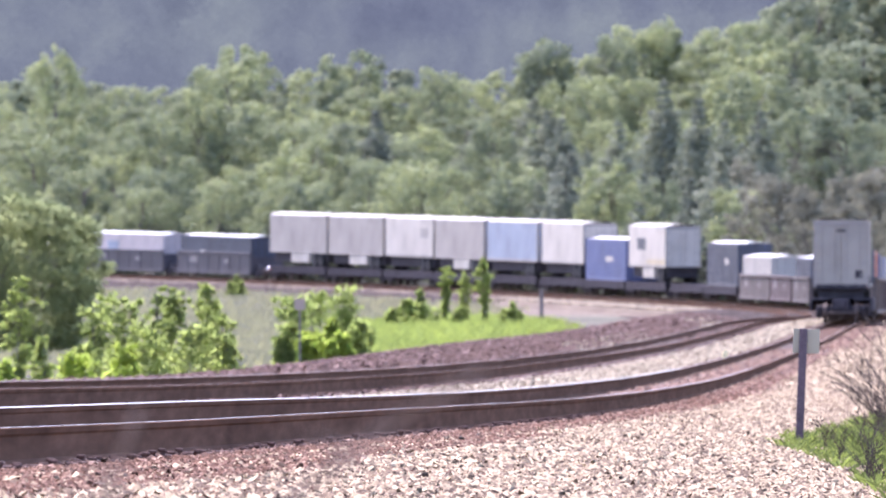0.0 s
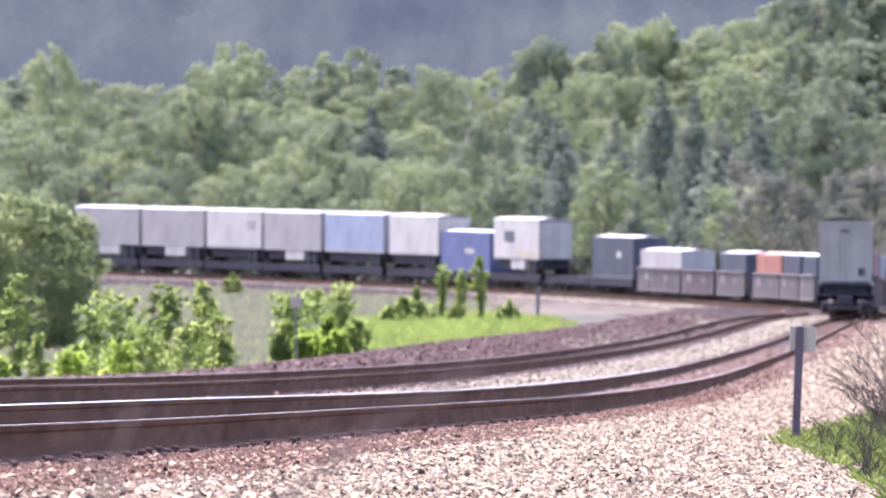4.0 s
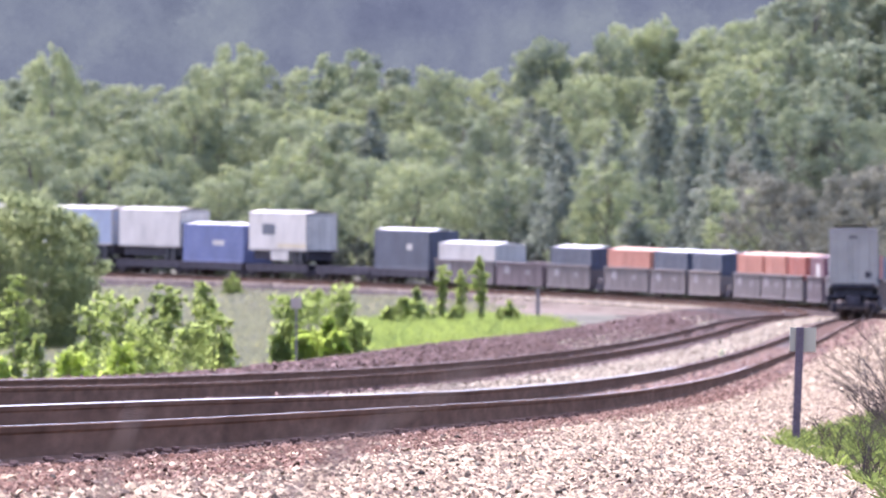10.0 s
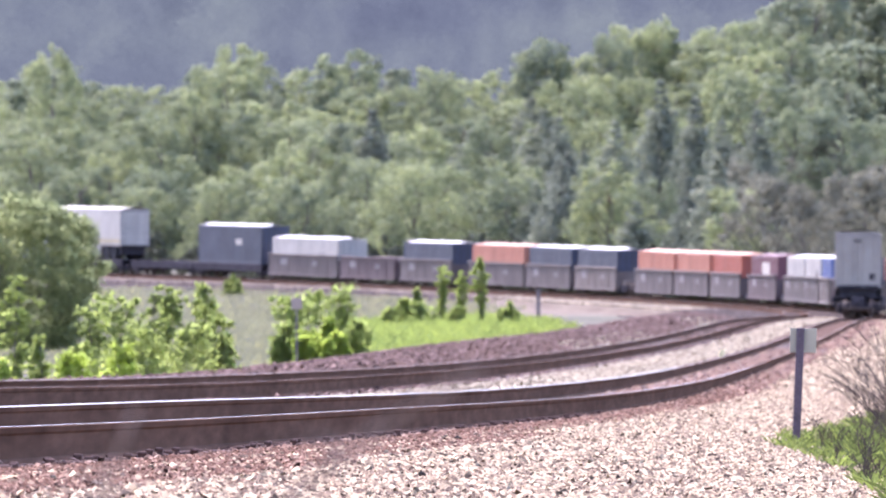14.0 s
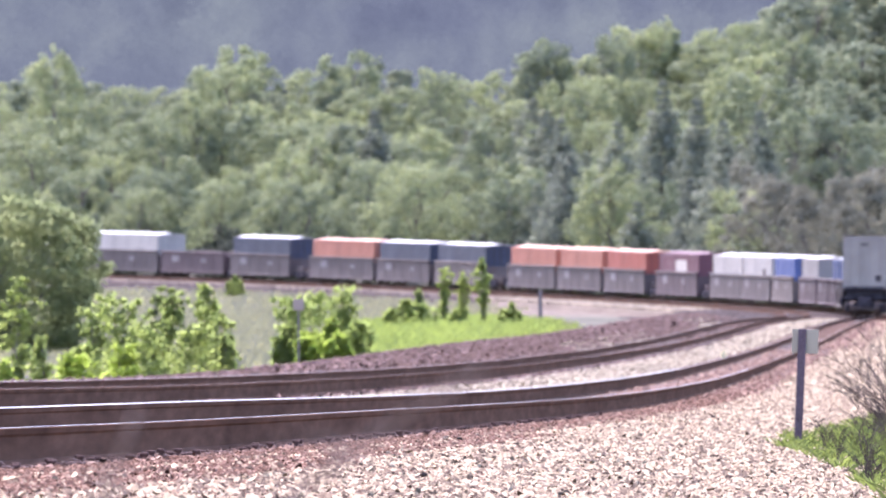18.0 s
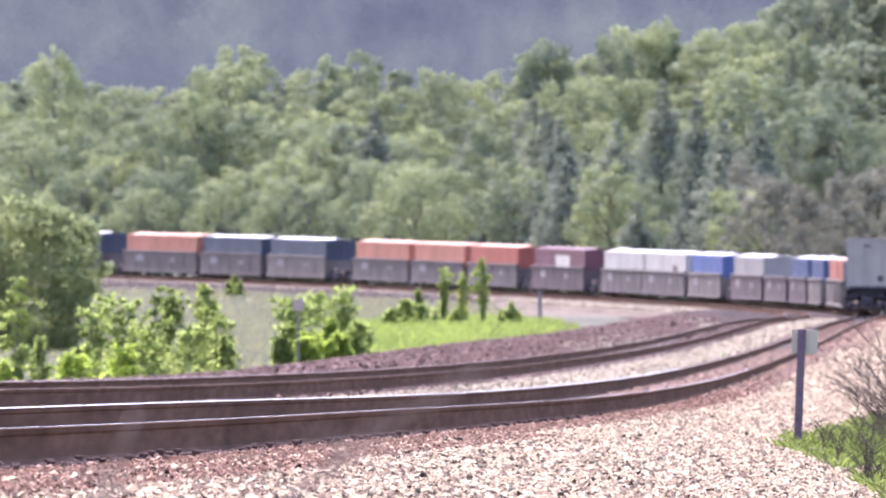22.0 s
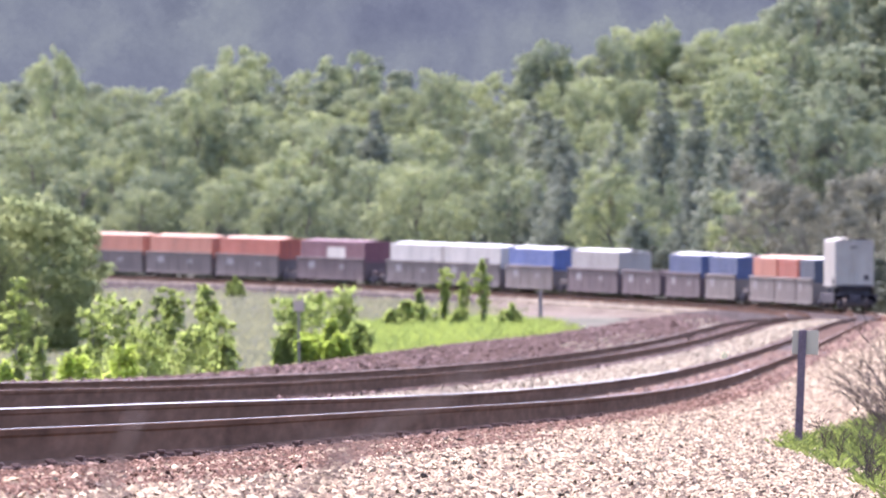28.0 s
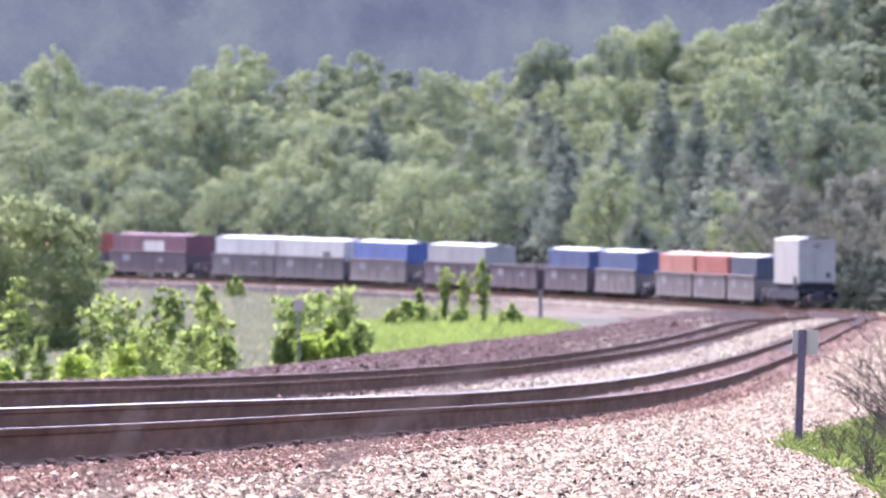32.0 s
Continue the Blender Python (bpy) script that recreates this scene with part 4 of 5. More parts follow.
# ---- leafless brush by the post ----
def brush(name, bearing, dist, height, seed, stems, label, lean=(-0.12, 0.0), spread=0.42):
    x, y, z = spot(bearing, dist)
    rng = random.Random(seed)
    ob = tagged(new(name), label, "brush")
    ob.matrix_basis = Matrix.Translation((x, y, z))

    def grow(g, p, d, length, r, depth):
        q = p + d * length
        limb(g, p, q, r, r * 0.55, rng, 3, 4)
        if depth == 0:
            return
        for k in range(rng.randint(3, 4)):
            u = rng.uniform(0.3, 1.0)
            nd = (d + Vector((rng.uniform(-1, 1), rng.uniform(-1, 1), rng.uniform(-0.35, 0.5))) * 0.8).normalized()
            grow(g, p.lerp(q, u), nd, length * rng.uniform(0.4, 0.65), r * 0.6, depth - 1)

    for i in range(stems):
        g = Geo()
        d = Vector((lean[0] + rng.uniform(-spread, spread), rng.uniform(-0.4, 0.4), 1.0)).normalized()
        grow(g, Vector((rng.uniform(-0.1, 0.1), rng.uniform(-0.15, 0.15), -0.03)), d, height * rng.uniform(0.45, 0.7), 0.006, 3)
        part("stem", g, TWIG, ob)


BRUSH = "leafless grey-brown twiggy brush on the verge"
brush("brush", 34.2, 112, 1.0, 201, 5, BRUSH, (-0.85, 0.0), 0.4)
brush("brush", 34.8, 108, 1.25, 202, 6, BRUSH, (-0.75, 0.0), 0.45)
brush("brush", 33.8, 128, 1.1, 206, 6, BRUSH, (-0.6, 0.0), 0.45)
brush("brush", 33.0, 120, 0.7, 207, 4, BRUSH, (-0.5, 0.0), 0.5)
brush("weed_stalk", 27.0, 110, 0.36, 203, 2, "thin dry weed stalk on the gravel", (0, 0), 0.2)
for _i, (_b, _d, _h) in enumerate(((29.6, 84, 0.42), (31.0, 88, 0.5), (27.6, 100, 0.3))):
    brush("weed_stalk", _b, _d, _h, 210 + _i, 2, "thin dry weed stalk on the gravel", (0, 0), 0.3)
brush("weed_stalk", 30.2, 84, 0.28, 204, 3, "thin dry weed stalk on the gravel", (0, 0), 0.4)


# ---- the train ----
SPEED = 9.773
GATHER = []          # (thing, place of its front along the line at 0 s, half base, shift along, height)


def rows_for(s_mid, reach, lift):
    """Poses of a thing whose middle is at s_mid at 0 s; it rides on two points `reach` metres fore and aft."""
    out = []
    for k in range(33):
        s = s_mid + SPEED * k
        a, b = Vector([float(q) for q in on_line(s + reach)]), Vector([float(q) for q in on_line(s - reach)])
        d = (a - b).normalized()
        right = d.cross(Vector((0, 0, 1))).normalized()
        up = right.cross(d)
        m = Matrix((right, d, up)).transposed().to_4x4()
        out.append((float(k), Matrix.Translation((a + b) / 2 + up * lift) @ m))
    return out


def ride(ob, s_mid, reach, lift=0.0):
    GATHER.append((ob, s_mid, reach, lift))
    ob.matrix_basis = rows_for(s_mid, reach, lift)[0][1]
    return ob


def wheel_mesh():
    g = Geo()
    for sx in (-1, 1):
        x = sx * 0.7175
        g.tube((x - 0.06, 0, 0), (x + 0.06, 0, 0), 0.44, 0.44, 18)
        g.tube((x - sx * 0.09, 0, 0), (x - sx * 0.06, 0, 0), 0.475, 0.475, 18)
        g.tube((x + sx * 0.06, 0, 0), (x + sx * 0.10, 0, 0), 0.13, 0.10, 10)
    g.tube((-0.7, 0, 0), (0.7, 0, 0), 0.08, 0.08, 8)
    return g.mesh("wheel_set", WHEEL)


def frame_mesh():
    g = Geo()
    g.box(-0.08, 0.08, -1.25, 1.25, 0.52, 0.72, 0.03)
    g.box(-0.10, 0.10, -0.38, 0.38, 0.22, 0.54, 0.04)
    for y in (-0.88, 0.88):
        g.box(-0.10, 0.10, y - 0.2, y + 0.2, 0.30, 0.60, 0.04)
        g.add([(-0.06, y * 0.4, 0.25), (0.06, y * 0.4, 0.25), (0.06, y * 0.85, 0.5), (-0.06, y * 0.85, 0.5), (-0.06, y * 0.4, 0.36), (0.06, y * 0.4, 0.36), (0.06, y * 0.85, 0.62), (-0.06, y * 0.85, 0.62)],
              [(0, 1, 2, 3), (4, 5, 6, 7), (0, 3, 7, 4), (1, 2, 6, 5)])
    return g.mesh("side_frame", STEEL)


def bolster_mesh():
    return Geo().box(-1.1, 1.1, -0.22, 0.22, 0.45, 0.75, 0.04).mesh("bolster", STEEL)


WHEELS, FRAME, BOLSTER = wheel_mesh(), frame_mesh(), bolster_mesh()


def truck(parent, y):
    ob = part("truck", BOLSTER, None, parent, m=pose(0, y, 0))
    for dy in (-0.88, 0.88):
        part("wheel_set", WHEELS, None, ob, m=pose(0, dy, 0.455))
    for x in (-1.0, 1.0):
        part("side_frame", FRAME, None, ob, m=pose(x, 0, 0))


def ladder(parent, x, y, z0, z1):
    g = Geo()
    for dx in (-0.2, 0.2):
        g.tube((x, y + dx, z0), (x, y + dx, z1), 0.018, 0.018, 5)
    n = int((z1 - z0) / 0.33)
    for i in range(n + 1):
        z = z0 + 0.05 + i * 0.33
        if z < z1:
            g.tube((x, y - 0.2, z), (x, y + 0.2, z), 0.014, 0.014, 5)
    part("ladder", g, STEEL, parent)


def coupler(parent, y, d):
    part("coupler", Geo().box(-0.12, 0.12, min(y, y + d), max(y, y + d), 0.66, 0.94, 0.03), STEEL, parent)


RIB = {k: Geo().box(-0.03, 0.008, -0.05, 0.05, 0.5, 1.9, 0.004).mesh("side_rib", PAINT[k]) for k in ("tan", "buff", "brown", "slate")}
HINGE = Geo().box(-0.155, 0.155, -0.011, 0.011, 0, 0.07, 0.004).mesh("hinge", PAINT["grey"])


def well_car(length, pitch, colour, label):
    """One articulated well unit for a container of `length`; ends reach to the neighbours."""
    ob = tagged(new("well_car"), label, "freight car", "cars of the intermodal train")
    half, end = length / 2 + 0.35, pitch / 2 - 0.08
    mat = PAINT[colour]
    for sx in (-1, 1):
        g = Geo()
        x0, x1 = (1.32, 1.40) if sx > 0 else (-1.40, -1.32)
        g.box(x0, x1, -half, half, 0.38, 1.98)
        g.box(min(sx * 1.30, sx * 1.50), max(sx * 1.30, sx * 1.50), -half, half, 1.90, 2.05, 0.03)
        g.box(min(sx * 1.28, sx * 1.47), max(sx * 1.28, sx * 1.47), -half, half, 0.32, 0.50, 0.03)
        side = part("side_sill", g, mat, ob)
        n = max(5, int(2 * half / 2.1))
        for i in range(n + 1):
            y = -half + 0.08 + i * (2 * half - 0.16) / n
            part("side_rib", RIB[colour], None, side, m=pose(sx * 1.425, y, 0, rz=0 if sx > 0 else 180))
        for k, (w, h) in enumerate(((1.5, 0.5), (0.9, 0.3))):
            yy = half * (0.55 - 0.9 * k)
            part("marking", Geo().box(min(sx * 1.40, sx * 1.412), max(sx * 1.40, sx * 1.412), yy - w / 2, yy + w / 2, 1.2, 1.2 + h), PAINT["stencil"], side, "pale stencilled panel")
    part("floor", Geo().box(-1.3, 1.3, -half, half, 0.30, 0.40), STEEL, ob)
    for sy in (-1, 1):
        g = Geo()
        g.box(-1.35, 1.35, min(sy * half, sy * (half + 0.12)), max(sy * half, sy * (half + 0.12)), 0.45, 1.75, 0.02)
        g.box(-0.9, 0.9, min(sy * half, sy * end), max(sy * half, sy * end), 0.80, 1.12, 0.03)
        part("end_platform", g, mat, ob)
        truck(ob, sy * (end - 0.25 if end - half < 1.6 else half + 0.9))
        coupler(ob, sy * (end - 0.1), sy * 0.15)
        ladder(ob, 1.30, sy * (half + 0.42), 0.75, 1.95)
    return ob


def spine_car(pitch, label, hitch=True, first=False):
    ob = tagged(new("spine_car"), label, "freight car", "cars of the intermodal train")
    end = pitch / 2 - 0.08
    part("centre_sill", Geo().box(-0.38, 0.38, -end, end, 0.55, 1.08, 0.05), STEEL, ob)
    for y in (-end * 0.62, -end * 0.35, 0.0, end * 0.4, end * 0.75):
        part("cross_arm", Geo().box(-1.3, 1.3, y - 0.22, y + 0.22, 0.85, 1.10, 0.04), STEEL, ob)
    for sx in (-1, 1):
        part("wheel_platform", Geo().box(min(sx * 0.55, sx * 1.35), max(sx * 0.55, sx * 1.35), -end * 0.9, -end * 0.2, 1.02, 1.14, 0.02), STEEL, ob)
        part("side_rail", Geo().box(min(sx * 1.30, sx * 1.40), max(sx * 1.30, sx * 1.40), -end * 0.96, end * 0.96, 0.55, 1.13, 0.02), STEEL, ob)
    if hitch:
        g = Geo()
        for x in (-0.3, 0.3):
            g.tube((x, end * 0.45, 1.08), (x * 0.6, end * 0.72, 2.05), 0.07, 0.06, 6)
        g.box(-0.45, 0.45, end * 0.62, end * 0.82, 2.02, 2.12, 0.03)
        part("hitch", g, STEEL, ob)
    for sy in (-1, 1):
        truck(ob, sy * (end - 0.9))
        coupler(ob, sy * (end - 0.1), sy * 0.15)
    ladder(ob, 1.36, end * 0.9, 0.5, 1.1)
    # domes and discs added to throw the red-white glint; no known car part
    if first:
        for sx in (-1, 1):
            g, arc = Geo(), [radians(15 * k) for k in range(6)]
            for a0, a1 in zip(arc[:-1], arc[1:]):
                g.tube((sx * (1.40 + 0.2 * math.sin(a0)), end * 0.93, 0.86), (sx * (1.40 + 0.2 * math.sin(a1)), end * 0.93, 0.86), 0.2 * math.cos(a0), 0.2 * math.cos(a1), 20, a1 == arc[-1])
            plate = part("reflector", g, PAINT["chrome"], ob, "polished dome added to throw a sun glint", True)
            part("reflector_centre", Geo().tube((sx * 1.40, end * 0.93 - 0.28, 0.82), (sx * 1.425, end * 0.93 - 0.28, 0.82), 0.09, 0.09, 12), PAINT["red"], plate, "small red disc added beside the glint")
    return ob


def container(length, colour, label, marks=(), height=2.9):
    """Corrugated freight container; base at z 0, front towards +y."""
    ob = tagged(new("shipping_container"), label, "shipping container", "containers on the train")
    mat, W, H, L = PAINT[colour], 1.22, height, length / 2
    for sx in (-1, 1):
        g, n = Geo(), int(length / 0.42)
        ys = []
        for i in range(n):
            y0 = -L + 0.12 + i * (length - 0.24) / n
            st = (length - 0.24) / n
            ys += [(y0, 0.0), (y0 + st * 0.30, 0.0), (y0 + st * 0.45, 0.026), (y0 + st * 0.85, 0.026)]
        ys.append((L - 0.12, 0.0))
        for y, dpt in ys:
            x = sx * (W - 0.006 - dpt)
            g.v += [(x, y, 0.16), (x, y, H - 0.12)]
        g.f = [(2 * i, 2 * i + 2, 2 * i + 3, 2 * i + 1) for i in range(len(ys) - 1)]
        side = part("side_wall", g, mat, ob)
        for k, (tone, u0, u1, v0, v1) in enumerate(marks):
            a, b = L - u0 * length, L - u1 * length
            part("marking", Geo().box(min(sx * (W - 0.004), sx * (W + 0.006)), max(sx * (W - 0.004), sx * (W + 0.006)), min(a, b), max(a, b), v0 * H, v1 * H), PAINT[tone], side, "painted panel")
        part("bottom_rail", Geo().box(min(sx * 1.14, sx * W), max(sx * 1.14, sx * W), -L + 0.05, L - 0.05, 0, 0.17, 0.015), mat, ob)
        part("top_rail", Geo().box(min(sx * 1.16, sx * W), max(sx * 1.16, sx * W), -L + 0.05, L - 0.05, H - 0.18, H, 0.055), mat, ob)
        for sy in (-1, 1):
            part("corner_post", Geo().box(min(sx * 1.08, sx * (W + 0.004)), max(sx * 1.08, sx * (W + 0.004)), min(sy * (L - 0.14), sy * L), max(sy * (L - 0.14), sy * L), 0, H, 0.02), mat, ob)
        door = part("door", Geo().box(min(0.01 * sx, sx * 1.08), max(0.01 * sx, sx * 1.08), -L + 0.01, -L + 0.07, 0.14, H - 0.12, 0.015), mat, ob)
        bars = Geo()
        for x in (0.28, 0.8):
            bars.tube((sx * x, -L - 0.02, 0.12), (sx * x, -L - 0.02, H - 0.10), 0.02, 0.02, 6)
            bars.box(min(sx * x, sx * (x + 0.25)), max(sx * x, sx * (x + 0.25)), -L - 0.035, -L - 0.01, 1.1, 1.16)
        part("locking_bar", bars, PAINT["grey" if colour in ("white", "pink", "grey", "cool") else "deep" if colour in ("navy", "blue", "royal", "deep") else "maroon"], door)
    # most roofs are coloured pale for sun glare; the pitch shows a rim
    g, n = Geo(), int(length / 0.6)
    st = (length - 0.16) / n
    for i in range(n):
        for dy, dz in ((0, -0.02), (0.42, -0.02), (0.5, 0), (0.92, 0)):
            y = -L + 0.08 + (i + dy) * st
            g.v += [(-1.17, y, H - 0.02 + dz), (0, y, H + 0.14 + dz), (1.17, y, H - 0.02 + dz)]
    g.f = [(3 * i + k, 3 * i + k + 1, 3 * i + k + 4, 3 * i + k + 3) for i in range(4 * n - 1) for k in (0, 1)]
    part("roof", g, PAINT["roof_red" if colour in ("orange", "red") else "maroon" if colour == "maroon" else "roof"], ob, "corrugated roof pitched up to show a sunlit rim")
    part("front_wall", Geo().box(-1.1, 1.1, L - 0.09, L - 0.02, 0.12, H - 0.1, 0.015), mat, ob)
    for sy in (-1, 1):
        part("end_sill", Geo().box(-1.1, 1.1, min(sy * (L - 0.12), sy * (L - 0.005)), max(sy * (L - 0.12), sy * (L - 0.005)), 0, 0.15, 0.015), mat, ob)
        part("end_header", Geo().box(-1.1, 1.1, min(sy * (L - 0.12), sy * (L - 0.005)), max(sy * (L - 0.12), sy * (L - 0.005)), H - 0.13, H - 0.004, 0.015), mat, ob)
    part("floor", Geo().box(-1.15, 1.15, -L + 0.1, L - 0.1, 0.10, 0.15), TIE, ob)
    return ob


def tyre_mesh():
    g = Geo()
    for x in (-1.13, -0.83, 0.83, 1.13):
        g.tube((x - 0.13, 0, 0), (x + 0.13, 0, 0), 0.5, 0.5, 18)
        g.tube((x - 0.135, 0, 0), (x + 0.135, 0, 0), 0.28, 0.28, 14)
    g.tube((-1.0, 0, 0), (1.0, 0, 0), 0.07, 0.07, 8)
    return g.mesh("wheel_axle", RUBBER)


TYRES = tyre_mesh()


def trailer(length, colour, label, belly=None, marks=(), height=3.0, gap=1.06, rear_marks=False, half=1.29):
    """Road trailer; z 0 is where its tyres stand, box floor at `gap`."""
    ob = tagged(new("semi_trailer"), label, "trailer", "trailers on the train")
    mat, W, L, z0, z1 = PAINT[colour], half, length / 2, gap, gap + height
    for sx in (-1, 1):
        g = Geo().box(min(sx * (W - 0.05), sx * W), max(sx * (W - 0.05), sx * W), -L + 0.05, L - 0.05, z0 + 0.16, z1 - 0.10)
        side = part("side_wall", g, mat, ob)
        ribs, n = Geo(), int(length / 1.22)
        for i in range(n + 1):
            y = -L + 0.1 + i * (length - 0.2) / n
            ribs.box(min(sx * W, sx * (W + 0.006)), max(sx * W, sx * (W + 0.006)), y - 0.02, y + 0.02, z0 + 0.17, z1 - 0.11)
        part("panel_seam", ribs, mat, side)
        for tone, u0, u1, v0, v1 in marks:
            a, b = L - u0 * length, L - u1 * length
            part("marking", Geo().box(min(sx * (W - 0.004), sx * (W + 0.016)), max(sx * (W - 0.004), sx * (W + 0.016)), min(a, b), max(a, b), z0 + v0 * height, z0 + v1 * height), PAINT[tone], side, "painted panel")
        part("bottom_rail", Geo().box(min(sx * (W - 0.08), sx * (W + 0.02)), max(sx * (W - 0.08), sx * (W + 0.02)), -L, L, z0, z0 + 0.17, 0.015), PAINT["grey"], ob)
        part("top_rail", Geo().box(min(sx * (W - 0.08), sx * (W + 0.02)), max(sx * (W - 0.08), sx * (W + 0.02)), -L, L, z1 - 0.13, z1, 0.055), PAINT["white"], ob)
        door = part("rear_door", Geo().box(min(sx * 0.01, sx * (W - 0.09)), max(sx * 0.01, sx * (W - 0.09)), -L - 0.01, -L + 0.05, z0 + 0.1, z1 - 0.22, 0.02), mat, ob)
        bars = Geo()
        for x in (0.25, 0.85):
            bars.tube((sx * x, -L - 0.035, z0 + 0.06), (sx * x, -L - 0.035, z1 - 0.2), 0.018, 0.018, 6)
        part("locking_bar", bars, PAINT["grey"], door)
        for i in range(4):
            part("hinge", HINGE, None, door, m=pose(sx * (W - 0.185), -L - 0.019, z0 + 0.35 + i * (height - 0.9) / 3))
        part("rear_post", Geo().box(min(sx * (W - 0.09), sx * (W + 0.015)), max(sx * (W - 0.09), sx * (W + 0.015)), -L - 0.03, -L + 0.08, z0, z1, 0.015), PAINT["grey"], ob)
        leg = Geo().box(min(sx * 0.72, sx * 0.84), max(sx * 0.72, sx * 0.84), L - 3.0, L - 2.86, 0.25, z0, 0.015)
        leg.box(min(sx * 0.66, sx * 0.90), max(sx * 0.66, sx * 0.90), L - 3.05, L - 2.8, 0.2, 0.27)
        part("landing_leg", leg, STEEL, ob)
        part("mudflap", Geo().box(min(sx * 0.7, sx * 1.25), max(sx * 0.7, sx * 1.25), -L + 0.75, -L + 0.77, 0.3, z0), RUBBER, ob)
        part("tail_light", Geo().box(min(sx * 0.95, sx * 1.15), max(sx * 0.95, sx * 1.15), -L - 0.02, -L + 0.02, z0 - 0.02, z0 + 0.06, 0.01), PAINT["red"], ob)
    arch = [(x, z1 + 0.16 * (1 - (x / (W - 0.04)) ** 2)) for x in (-W + 0.04, -0.8, -0.3, 0.3, 0.8, W - 0.04)]
    roof = Geo().add([(x, y, z) for y in (-L + 0.03, L - 0.03) for x, z in arch], [(i, i + 1, i + 7, i + 6) for i in range(5)])
    roof.box(-W + 0.09, W - 0.09, -L + 0.04, L - 0.04, z1 - 0.06, z1 - 0.01)
    part("roof", roof, PAINT["white"], ob)
    part("front_wall", Geo().box(-W + 0.05, W - 0.05, L - 0.08, L, z0 + 0.02, z1 - 0.05, 0.02), mat, ob)
    part("rear_header", Geo().box(-W + 0.09, W - 0.09, -L - 0.03, -L + 0.08, z1 - 0.22, z1, 0.015), PAINT["grey"], ob)
    part("rear_sill", Geo().box(-W + 0.09, W - 0.09, -L - 0.03, -L + 0.08, z0 - 0.06, z0 + 0.1, 0.015), STEEL, ob)
    bumper = Geo().box(-1.15, 1.15, -L - 0.02, -L + 0.06, 0.5, 0.6, 0.01)
    for x in (-0.7, 0.7):
        bumper.box(x - 0.05, x + 0.05, -L, -L + 0.05, 0.6, z0)
    part("rear_bumper", bumper, STEEL, ob)
    low = 0.5 if gap < 1 else 0.72
    part("underframe", Geo().box(-1.0, 1.0, -L + 0.3, L - 0.4, z0 - low, z0 - 0.005, 0.02), STEEL, ob)
    part("floor", Geo().box(-W + 0.06, W - 0.06, -L + 0.06, L - 0.06, z0 + 0.02, z0 + 0.1), TIE, ob)
    for k in (1.4, 2.65):
        part("wheel_axle", TYRES, None, ob, m=pose(0, -L + k, 0.5))
    if rear_marks:
        part("marking", Geo().box(-0.22, 0.2, -L - 0.016, -L - 0.009, z1 - 0.5, z1 - 0.4), STEEL, ob, "dark strip over the doors")
        part("marking", Geo().box(0.62, 0.95, -L - 0.016, -L - 0.009, z0 + 0.42, z0 + 0.78), STEEL, ob, "small dark square panel")
    if belly:
        u0, u1 = belly
        part("belly_box", Geo().box(-W + 0.02, W - 0.3, L - u1 * length, L - u0 * length, z0 - 0.75, z0, 0.05), PAINT["white"], ob, "pale box hung under the floor")
    return ob


